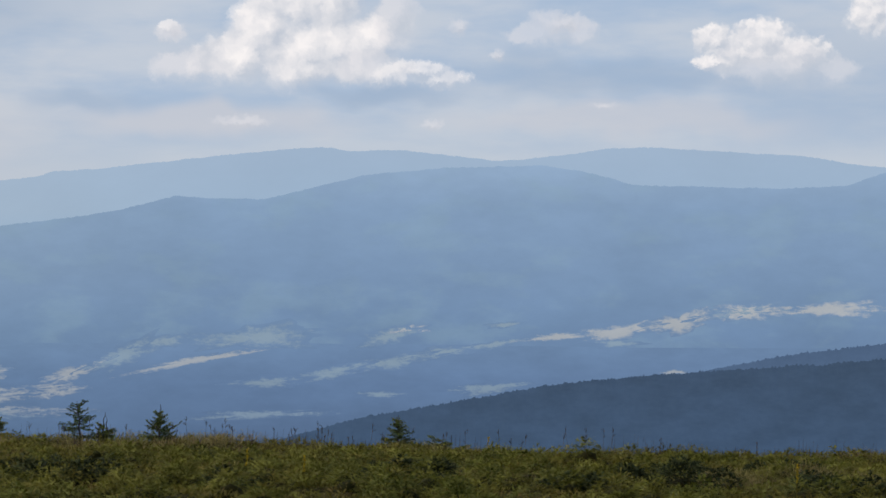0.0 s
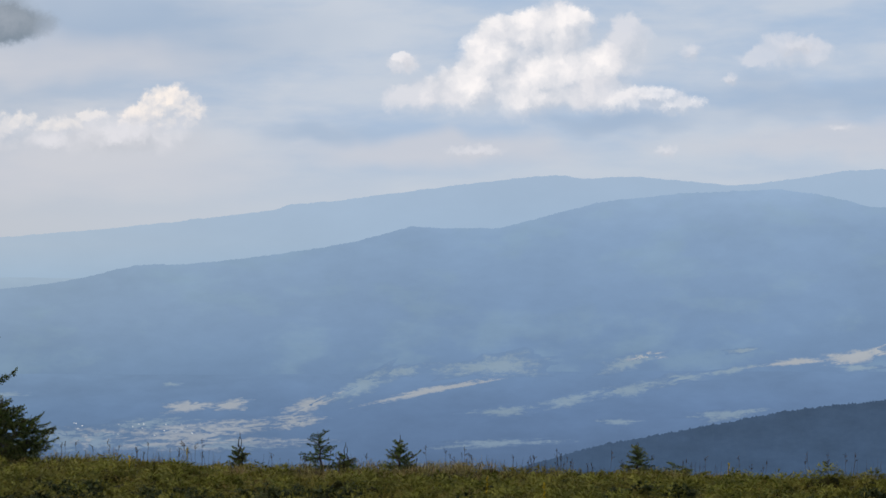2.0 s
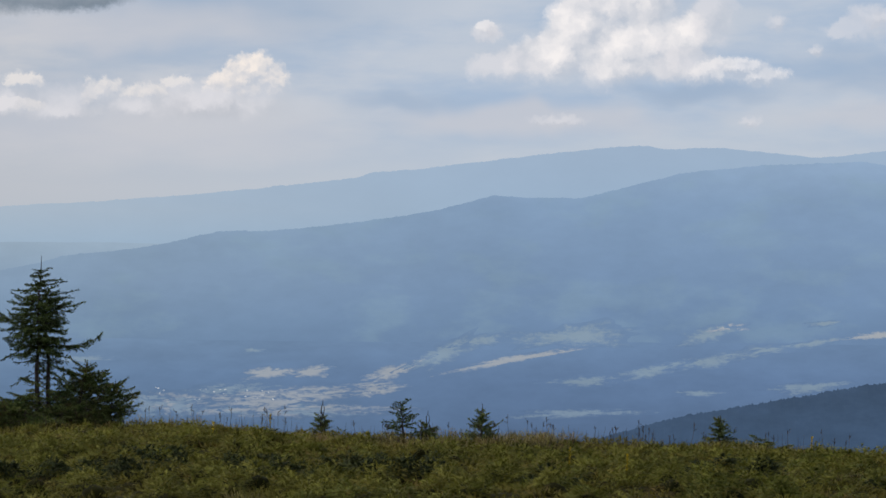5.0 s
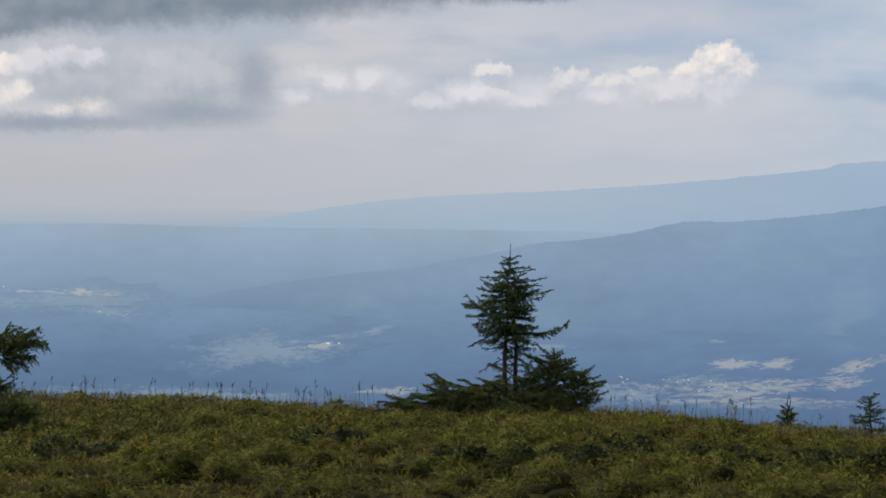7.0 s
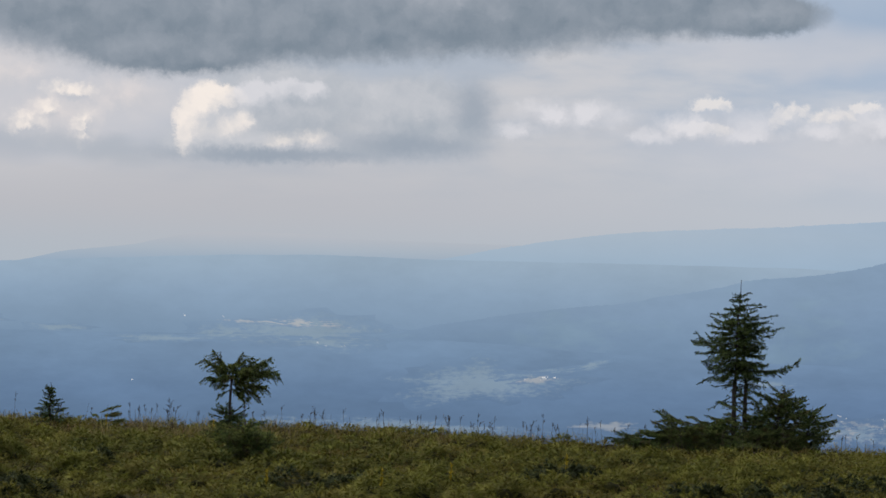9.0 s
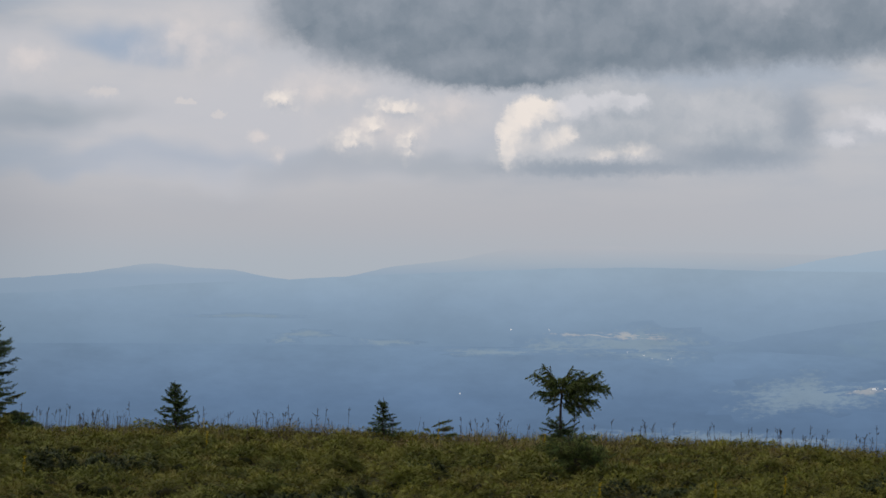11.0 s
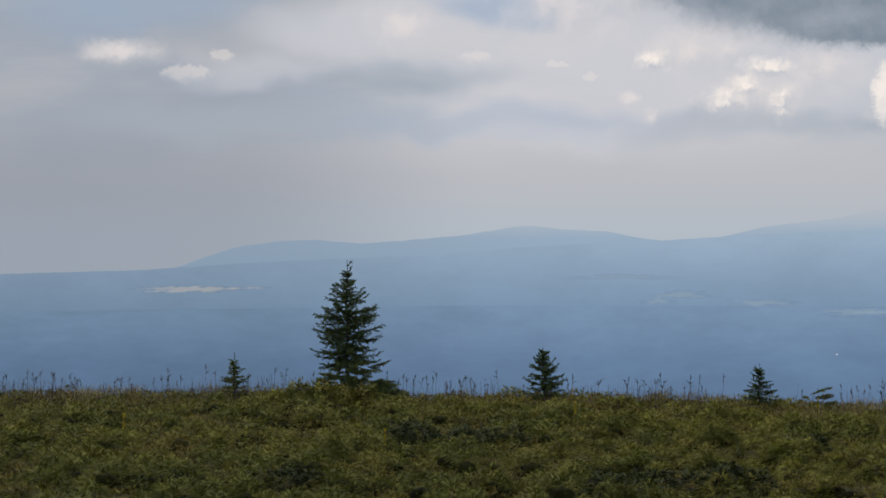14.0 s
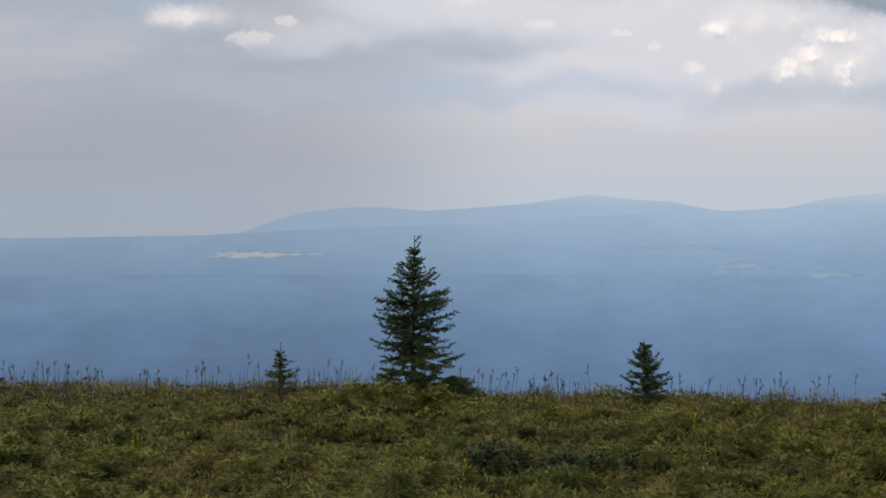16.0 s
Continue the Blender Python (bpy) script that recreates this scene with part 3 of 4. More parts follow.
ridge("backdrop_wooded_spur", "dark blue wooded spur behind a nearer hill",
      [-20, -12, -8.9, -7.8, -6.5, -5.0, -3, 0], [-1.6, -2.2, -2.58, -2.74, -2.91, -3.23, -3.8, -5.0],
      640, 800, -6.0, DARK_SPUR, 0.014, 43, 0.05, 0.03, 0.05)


# ---- plants ----
def wood_tris(segs, radii):
    """Thin three-sided wood along each segment: corners and triangles."""
    P, Q = segs[:, 0], segs[:, 1]
    axis = Q - P
    axis = axis / (np.linalg.norm(axis, axis=1, keepdims=True) + 1e-9)
    side = np.cross(axis, np.where(np.abs(axis[:, 2:]) > 0.9, [[1.0, 0, 0]], [[0, 0, 1.0]]))
    side = side / (np.linalg.norm(side, axis=1, keepdims=True) + 1e-9)
    up = np.cross(axis, side)
    V = []
    for end, rad in ((P, radii[:, 0]), (Q, radii[:, 1])):
        for a in (0, 2.1, 4.2):
            V.append(end + (side * math.cos(a) + up * math.sin(a)) * rad[:, None])
    V = np.stack(V, 1).reshape(-1, 3)
    base = np.arange(len(segs))[:, None] * 6
    F = []
    for i in range(3):
        n = (i + 1) % 3
        F += [base + np.array([[i, n, 3 + n]]), base + np.array([[i, 3 + n, 3 + i]])]
    return V, np.concatenate(F)


def needle_tris(segs, per_metre, length, width, rng, lean=0.6):
    """Needles all round each twig, as slim pointed leaves."""
    P, Q = segs[:, 0], segs[:, 1]
    span = np.linalg.norm(Q - P, axis=1)
    count = np.maximum(2, (span * per_metre).astype(int))
    i = np.repeat(np.arange(len(segs)), count)
    s = rng.random(len(i))[:, None]
    axis = (Q - P)[i] / (span[i][:, None] + 1e-9)
    at = P[i] + (Q - P)[i] * s
    out = rng.normal(size=(len(i), 3))
    out = out - axis * (out * axis).sum(1, keepdims=True)
    out = out / (np.linalg.norm(out, axis=1, keepdims=True) + 1e-9)
    way = out + axis * lean
    way = way / np.linalg.norm(way, axis=1, keepdims=True)
    side = np.cross(way, rng.normal(size=(len(i), 3)))
    side = side / (np.linalg.norm(side, axis=1, keepdims=True) + 1e-9)
    L = (length * rng.uniform(0.7, 1.25, len(i)))[:, None]
    V = np.stack([at - side * width * 0.5, at + side * width * 0.5, at + way * L], 1).reshape(-1, 3)
    return V, np.arange(len(V)).reshape(-1, 3)


def segments_mesh(name, segs, radii, mat):
    return raw_mesh(name, *wood_tris(np.array(segs, float), np.array(radii, float)), mat)


def needles_mesh(name, segs, per_metre, length, width, mat, rng, lean=0.6):
    return raw_mesh(name, *needle_tris(np.array(segs, float), per_metre, length, width, rng, lean), mat)


def spray_mesh(name, segs, radii, per_metre, length, width, mat, rng, lean=0.6):
    """Wood and needles of one spray in one mesh."""
    segs, radii = np.array(segs, float), np.array(radii, float)
    V, F = wood_tris(segs, radii)
    W, G = needle_tris(segs, per_metre, length, width, rng, lean)
    me = raw_mesh(name, np.concatenate([V, W]), np.concatenate([F, G + len(V)]), BARK)
    me.materials.append(mat)
    me.polygons.foreach_set("material_index", np.repeat([0, 1], [len(F), len(G)]).astype(np.int32))
    return me


def bough(start, heading, rise, length, rng, droop=0.0, lift=0.25, side_len=0.38, gap=0.04, flat=0.42):
    """A branch: a curved axis with side twigs on all sides, most of them flat or hanging. Returns segments and radii."""
    n = max(3, int(length / 0.06))
    d = np.array([math.cos(heading) * math.cos(rise), math.sin(heading) * math.cos(rise), math.sin(rise)])
    pts, p = [np.array(start, float)], np.array(start, float)
    for j in range(n):
        u = j / n
        d = d + np.array([0, 0, (-droop * (1 - u) + lift * u) * 0.35]) + rng.normal(0, 0.07, 3)
        d = d / np.linalg.norm(d)
        p = p + d * (length / n)
        pts.append(p)
    segs, rad = [], []
    thick = 0.003 + 0.006 * length
    for j in range(n):
        segs.append((pts[j], pts[j + 1]))
        rad.append((thick * (1 - j / n) + 0.002, thick * (1 - (j + 1) / n) + 0.0015))
    along = np.arange(0.14, 0.99, gap / length)
    for u in along:
        u = min(0.985, max(0.1, u + rng.normal(0, 0.02)))
        j = min(n - 1, int(u * n))
        at = pts[j] + (pts[j + 1] - pts[j]) * (u * n - j)
        axis = pts[j + 1] - pts[j]
        axis = axis / np.linalg.norm(axis)
        side = np.cross(axis, [0, 0, 1.0])
        side = side / (np.linalg.norm(side) + 1e-9)
        for sgn in (-1, 1):
            if rng.random() < 0.15:
                continue
            reach = length * side_len * (1 - u * 0.75) * rng.uniform(0.45, 1.2) * min(1, u * 3.2 + 0.3)
            reach = min(max(reach, 0.035), 0.24)
            t = axis * 0.8 + side * sgn * rng.uniform(0.35, 0.9) + np.array([0, 0, rng.normal(-0.16, flat)])
            t = t / np.linalg.norm(t)
            mid = at + t * reach * 0.55
            end = mid + (t + axis * 0.25 + np.array([0, 0, rng.normal(0.08, 0.2)])) * reach * 0.45
            segs += [(at, mid), (mid, end)]
            rad += [(0.003, 0.002), (0.002, 0.0012)]
            if reach > 0.08:
                for w in (-1, 1):
                    b = at + t * reach * rng.uniform(0.3, 0.6)
                    o = t * 0.8 + np.cross(t, [0, 0, 1.0]) * w * 0.6 + np.array([0, 0, rng.normal(-0.1, 0.3)])
                    segs.append((b, b + o * reach * 0.38))
                    rad.append((0.002, 0.0012))
    return segs, rad


def trunk_mesh(name, pts, r0, r1):
    """A tapered, slightly bent trunk with eight sides."""
    pts = np.asarray(pts, float)
    n, sides = len(pts), 8
    a = np.arange(sides) * 2 * math.pi / sides
    V = []
    for i, p in enumerate(pts):
        rad = r0 + (r1 - r0) * i / (n - 1)
        if i == 0:
            rad *= 1.25
        V.append(np.stack([p[0] + np.cos(a) * rad, p[1] + np.sin(a) * rad, np.full(sides, p[2])], -1))
    F = []
    for i in range(n - 1):
        for s in range(sides):
            F.append((i * sides + s, i * sides + (s + 1) % sides, (i + 1) * sides + (s + 1) % sides, (i + 1) * sides + s))
    return raw_mesh(name, np.concatenate(V), F, BARK, True)


def stand(az, r):
    """The pose of a plant on the heath: its x axis runs to the right as seen from the path's start."""
    x, y = polar(az, r)
    z = float(cover_height(np.array([x]), np.array([y]))[0]) - 0.03
    return pose(float(x), float(y), z, 0, 0, az)


def spruce(label, az, r, height, profile, seed, clear=0.2, leader=0.12, twin=0.0, whorl=0.10, rise=(0.9, -0.1), droop=0.15, lift=0.25,
           mat=None, extra=(), count=6, bend=0.0, density=250, thin_below=0.0, full=1.15, ragged=(0.6, 1.2)):
    """A spruce. profile: pairs of height share and half width; extra: single boughs (height, heading degrees, length, rise)."""
    rng = np.random.default_rng(seed)
    root = tagged(new("spruce"), label, "tree", "spruces on the heath")
    root.matrix_world = stand(az, r)
    stems = [(-twin / 2, height), (twin / 2, height * 0.86)] if twin else [(0.0, height)]
    hs, ws = [p[0] for p in profile], [p[1] for p in profile]
    for si, (x0, top) in enumerate(stems):
        pts = [(x0 * (1 - 0.75 * (q / 9) ** 2) + 0.012 * math.sin(q * 1.7 + si) + bend * (q / 9) ** 2, 0.01 * math.cos(q * 1.3), top * q / 9 - 0.05 * (q == 0))
               for q in range(10)]
        part("trunk", trunk_mesh("trunk", pts, 0.010 + 0.013 * height, 0.003), root)
        z = clear * height
        xs, zs = [p[0] for p in pts], [p[2] for p in pts]
        while z < top - leader:
            share = z / height
            reach = float(np.interp(share, hs, ws))
            few = count if share > thin_below else max(2, count // 2)
            turn = rng.uniform(0, 6.28)
            for b in range(few):
                L = reach * rng.uniform(*ragged) * (0.55 if si else 1.0)
                if L < 0.02:
                    continue
                u = share
                up = rise[1] + (rise[0] - rise[1]) * u ** 1.5 + rng.normal(0, 0.12)
                s, q = bough((float(np.interp(z, zs, xs)), 0, z + rng.uniform(-0.03, 0.03)), turn + b * 6.283 / few + rng.normal(0, 0.25), up, L, rng, droop, lift)
                part("bough", spray_mesh("bough", s, q, density * (1.0 if share > thin_below else 0.45), 0.022 * full, 0.0075 * full, mat or NEEDLE, rng), root)
            z += whorl * rng.uniform(0.75, 1.2) * (1.15 - 0.4 * share)
        segs, rad = [], []
        for j in range(5):
            za, zb = top - leader * (1 - j / 5), top - leader * (1 - (j + 1) / 5)
            segs.append(((float(np.interp(za, zs, xs)), 0, za), (float(np.interp(zb, zs, xs)), 0, zb)))
            rad.append((0.004, 0.003))
        part("leader", spray_mesh("leader", segs, rad, density * 0.5, 0.014, 0.004, mat or NEEDLE, rng), root)
    for h, heading, L, up in extra:
        s, q = bough((0, 0, h * height), radians(heading), up, L, rng, 0.05, lift, 0.25)
        part("bough", spray_mesh("bough", s, q, density, 0.022 * full, 0.0075 * full, mat or NEEDLE, rng), root)
    return root


def low_bush(name, label, category, az, r, width, height, seed, depth=None, shoots=46, mat=None, lean=0.0, group="low spruce bushes", density=250):
    """A low, spreading bush of layered sprays."""
    rng = np.random.default_rng(seed)
    depth = depth or width * 0.6
    sprays = []
    for _ in range(shoots):
        edge, turn = math.sqrt(rng.random()), rng.uniform(0, 6.283)
        x, y = math.cos(turn) * edge * width * 0.36, math.sin(turn) * edge * depth * 0.36
        out = math.atan2(y / depth + rng.normal(0, 0.10), x / width + lean * 0.6 + rng.normal(0, 0.10))
        z = rng.uniform(0.0, 0.95) * height * (1 - 0.85 * edge ** 2)
        L = min(0.6, (0.16 + 0.16 * width) * rng.uniform(0.6, 1.25)) * (0.7 + 0.3 * edge)
        up = 0.22 - 0.2 * edge + rng.normal(0, 0.14)
        sprays.append(bough((x, y, z), out, up, L, rng, 0.02, 0.04, 0.62, 0.03, 0.10))
    root = new(name)
    for a, b in sprays:
        part("bough", spray_mesh("bough", a, b, density * 0.72, 0.024, 0.0095, mat or NEEDLE, rng), root)
    root.matrix_world = stand(az, r)
    return tagged(root, label, category, group)


# the two-stemmed spruce and the growth round its foot
spruce("dark green two-stemmed spruce with a bare leader standing on the brow", 17.5, 37.2, 2.47,
       [(0.0, 0.3), (0.28, 0.34), (0.38, 0.50), (0.46, 0.62), (0.58, 0.66), (0.66, 0.56), (0.75, 0.46), (0.83, 0.32), (0.90, 0.16), (1, 0.04)], 5,
       0.27, 0.22, 0.17, 0.105, (0.32, -0.2), 0.2, 0.32, NEEDLE,
       ((0.49, 0, 0.92, -0.12), (0.57, 176, 0.84, 0.05), (0.60, 184, 0.74, 0.25), (0.72, 168, 0.48, 0.3), (0.45, 182, 0.60, 0.0), (0.67, 4, 0.64, 0.25), (0.75, 8, 0.54, 0.22), (0.82, 4, 0.36, 0.3), (0.47, -6, 0.74, -0.1)),
       6, 0.0, 240, 0.42, 1.15, (0.6, 1.12))
low_bush("spruce_bush", "wide skirt of low spruce branches round a tree's foot", "bush", 17.45, 36.9, 1.9, 0.60, 61, 0.9, 150, NEEDLE_LIGHT)
low_bush("spruce_bush", "dense low spruce sprays before a two-stemmed tree", "bush", 17.3, 36.5, 1.2, 0.40, 59, 0.5, 60, NEEDLE_LIGHT)
low_bush("spruce_bush", "low spruce sprays reaching out over the heath", "bush", 18.55, 36.9, 1.5, 0.54, 62, 0.7, 80, NEEDLE_LIGHT, -0.4)
spruce("bushy young spruce beside a larger tree", 16.7, 36.8, 0.88, [(0, 0.4), (0.3, 0.5), (0.7, 0.45), (1, 0.2)], 63, 0.06, 0.05, 0, 0.075, (0.45, 0.1), 0.08, 0.2, NEEDLE_LIGHT,
       ((0.62, 5, 0.5, 0.5), (0.5, 0, 0.5, 0.3)), 7, 0.12)
spruce("low young spruce with light green tips", 16.0, 36.9, 0.68, [(0, 0.3), (0.3, 0.42), (0.65, 0.36), (1, 0.12)], 64, 0.06, 0.04, 0, 0.07, (0.5, 0.1), 0.08, 0.2, NEEDLE_LIGHT, ((0.6, 0, 0.4, 0.4),), 7, 0.08)
low_bush("spruce_bush", "flat spruce sprays lying on the heath", "bush", 19.6, 37.0, 0.9, 0.22, 65, 0.5, 40)

# the slender spruce at the other end
spruce("dark green conical spruce with a slender trunk on the brow", 42.12, 36.2, 1.90,
       [(0.0, 0.3), (0.18, 0.40), (0.30, 0.46), (0.41, 0.50), (0.52, 0.48), (0.60, 0.41), (0.68, 0.32), (0.78, 0.20), (0.84, 0.13), (0.92, 0.05), (1, 0.03)], 9,
       0.20, 0.17, 0.0, 0.066, (0.7, -0.15), 0.2, 0.5, NEEDLE, ((0.90, 20, 0.12, 0.9), (0.955, 10, 0.12, 0.8)), 7, 0.0, 230, 0.26, 1.1, (0.6, 1.15))
low_bush("spruce_bush", "brownish low spruce skirt under a slender tree", "bush", 41.95, 35.8, 1.15, 0.56, 71, 0.6, 130, NEEDLE_LIGHT, 0.0)
low_bush("spruce_bush", "dark low spruce sprays beside a slender tree", "bush", 41.5, 35.8, 0.50, 0.46, 72, 0.4, 46, NEEDLE, 0.0)

# small spruces along the brow
spruce("small dark spruce with a pointed leader", 2.14, 37.0, 0.52, [(0, 0.24), (0.3, 0.24), (0.7, 0.11), (1, 0.02)], 21, 0.06, 0.08, 0, 0.06, (0.7, 0.0), 0.1, 0.3, NEEDLE_LIGHT, (), 7)
spruce("small bushy spruce with spreading side shoots", 7.55, 37.0, 0.56, [(0, 0.3), (0.35, 0.26), (0.6, 0.12), (1, 0.03)], 22, 0.04, 0.14, 0, 0.06, (0.8, 0.1), 0.1, 0.4, NEEDLE_LIGHT,
       ((0.25, 0, 0.36, 0.5), (0.28, 178, 0.26, 0.6)), 7)
spruce("small sparse spruce with a crooked top", 9.35, 37.0, 0.56, [(0, 0.3), (0.4, 0.26), (0.75, 0.2), (1, 0.06)], 23, 0.12, 0.06, 0, 0.085, (0.5, 0.1), 0.1, 0.3, NEEDLE, (), 5, -0.05)
spruce("tiny spruce with two bare leaders", 8.78, 36.9, 0.42, [(0, 0.26), (0.4, 0.2), (0.6, 0.08), (1, 0.02)], 24, 0.05, 0.2, 0.06, 0.06, (0.8, 0.1), 0.1, 0.3, NEEDLE_LIGHT, (), 6)
spruce("tiny spruce with long upright leaders", 11.18, 37.0, 0.52, [(0, 0.2), (0.3, 0.2), (0.5, 0.08), (1, 0.02)], 25, 0.05, 0.26, 0.05, 0.06, (0.8, 0.2), 0.1, 0.35, NEEDLE_LIGHT, (), 6)
low_bush("spruce_bush", "low green spruce shoots on the brow", "bush", 1.2, 36.6, 0.6, 0.2, 66, 0.5, 30, NEEDLE_LIGHT)
spruce("small dark spruce leaning slightly", 37.8, 36.4, 0.75, [(0, 0.28), (0.3, 0.30), (0.65, 0.2), (1, 0.02)], 26, 0.05, 0.09, 0, 0.06, (0.8, 0.0), 0.1, 0.35, NEEDLE, (), 7, -0.02)
spruce("small dark spruce with a pointed leader", 33.1, 36.5, 0.58, [(0, 0.26), (0.3, 0.24), (0.55, 0.12), (1, 0.02)], 27, 0.05, 0.09, 0, 0.06, (0.6, 0.0), 0.1, 0.3, NEEDLE, (), 7)
spruce("tiny light green spruce", 44.6, 36.3, 0.60, [(0, 0.2), (0.3, 0.2), (0.6, 0.1), (1, 0.02)], 28, 0.05, 0.12, 0, 0.06, (0.7, 0.1), 0.1, 0.35, NEEDLE_LIGHT, ((0.25, 5, 0.26, 0.5),), 6)
low_bush("spruce_bush", "bent spruce shoot leaning over the heath", "bush", 31.9, 36.4, 0.5, 0.30, 67, 0.3, 16, NEEDLE_LIGHT, 0.5)
low_bush("spruce_bush", "dark low spruce bush at the edge of the brow", "bush", 50.2, 36.3, 0.6, 0.34, 68, 0.4, 26)


def umbrella_spruce(az, r):
    """A stunted spruce: a bare stem under a flat, wind-shorn crown of drooping sprays."""
    rng = np.random.default_rng(31)
    root = tagged(new("spruce"), "stunted spruce with a bare stem and a flat umbrella-like crown", "tree", "spruces on the heath")
    root.matrix_world = stand(az, r)
    pts = [(-0.03 - 0.03 * math.sin(q * 0.5), 0, 0.98 * q / 7 - 0.04 * (q == 0)) for q in range(8)]
    part("trunk", trunk_mesh("trunk", pts, 0.024, 0.010), root)
    for h, heading, L, up in ((0.62, 172, 0.46, 0.95), (0.66, 178, 0.46, 0.32), (0.58, 184, 0.40, 0.12), (0.70, 160, 0.30, 0.5), (0.64, 0, 0.62, 0.32), (0.62, 8, 0.70, 0.12),
                              (0.60, -10, 0.64, 0.2), (0.66, 12, 0.52, 0.45), (0.56, -16, 0.56, -0.05), (0.54, 14, 0.52, -0.25), (0.52, -4, 0.46, -0.4), (0.60, 60, 0.36, 0.15),
                              (0.60, 110, 0.34, 0.1), (0.60, -70, 0.36, 0.15), (0.60, -120, 0.34, 0.1), (0.70, 60, 0.26, 0.5), (0.70, -60, 0.26, 0.5), (0.66, 30, 0.44, 0.1),
                              (0.66, -35, 0.44, 0.15), (0.56, 200, 0.30, -0.1), (0.50, 150, 0.26, -0.2), (0.72, 0, 0.34, 0.6),
                              (0.70, 90, 0.24, 0.3), (0.70, -90, 0.26, 0.3), (0.66, 130, 0.28, 0.4), (0.66, -140, 0.28, 0.4), (0.70, 20, 0.3, 0.9), (0.46, 30, 0.34, -0.5), (0.46, -40, 0.34, -0.5), (0.44, 170, 0.2, -0.5)):
        s, q = bough((-0.05, 0, h + 0.19), radians(heading), up, L * 0.92, rng, 0.0, -0.05, 0.5, 0.03, 0.3)
        segs, rad = list(s), list(q)
        for (p0, p1) in s[1:max(3, int(L / 0.06))]:       # sprays that hang below each branch
            for _ in range(3):
                a = p0 + (p1 - p0) * rng.random()
                drop = (p1 - p0) / np.linalg.norm(p1 - p0) * 0.9 + np.array([rng.normal(0, 0.25), rng.normal(0, 0.25), -0.9])
                drop = drop / np.linalg.norm(drop) * rng.uniform(0.07, 0.17) * min(1, 0.5 + L)
                segs.append((a, a + drop))
                rad.append((0.003, 0.0015))
        part("bough", spray_mesh("bough", segs, rad, 260, 0.024, 0.0085, NEEDLE_LIGHT, rng), root)
    for _ in range(40):
        a = rng.uniform(0, 6.28)
        s, q = bough((-0.03, 0, rng.uniform(0.02, 0.36)), a, rng.uniform(0.0, 0.6), rng.uniform(0.14, 0.34), rng, 0.1, 0.25, 0.5)
        part("bough", spray_mesh("bough", s, q, 260, 0.021, 0.0075, NEEDLE, rng), root)


umbrella_spruce(29.0, 34.0)
spruce("low bushy green spruce growing out of the heath", 28.85, 28.0, 0.44, [(0, 0.5), (0.5, 0.46), (1, 0.14)], 81, 0.0, 0.05, 0, 0.06, (0.5, 0.0), 0.1, 0.25, NEEDLE_LIGHT, (), 9)

# ---- the heath: cushions of feathery fronds over woody hearts darkened for shade ----
def frond_tris(P, A, size, broad, rng, sag, leaves=4, flat=0.25):
    """Feathers: each an arching spine from P along A with pointed leaves to both sides, one island of triangles."""
    m = len(P)
    B = np.cross(A, np.array([0, 0, 1.0])) + rng.normal(0, flat, (m, 3))
    B = B / (np.linalg.norm(B, axis=1, keepdims=True) + 1e-9)
    fall = np.array([0, 0, -1.0]) * sag
    spine = [P + (A * (j / leaves) + fall * (j / leaves) ** 2) * size for j in range(leaves + 1)]
    rows = list(spine)
    for j in range(leaves):
        mid = 0.35 * spine[j] + 0.65 * spine[j + 1]
        wide = broad * (1.0 - 0.55 * j / leaves) * rng.uniform(0.75, 1.25, (m, 1))
        ahead = (spine[j + 1] - spine[j]) * rng.uniform(0.5, 1.3, (m, 1))
        droop = np.array([0, 0, -0.25]) * wide
        rows += [mid + B * wide + ahead + droop, mid - B * wide + ahead + droop]
    V = np.stack(rows, 1)
    F = []
    for j in range(leaves):
        F += [(j + 1, j, leaves + 1 + 2 * j), (j, j + 1, leaves + 2 + 2 * j)]
    F = np.array(F)[None] + (np.arange(m) * V.shape[1])[:, None, None]
    return V.reshape(-1, 3), F.reshape(-1, 3)


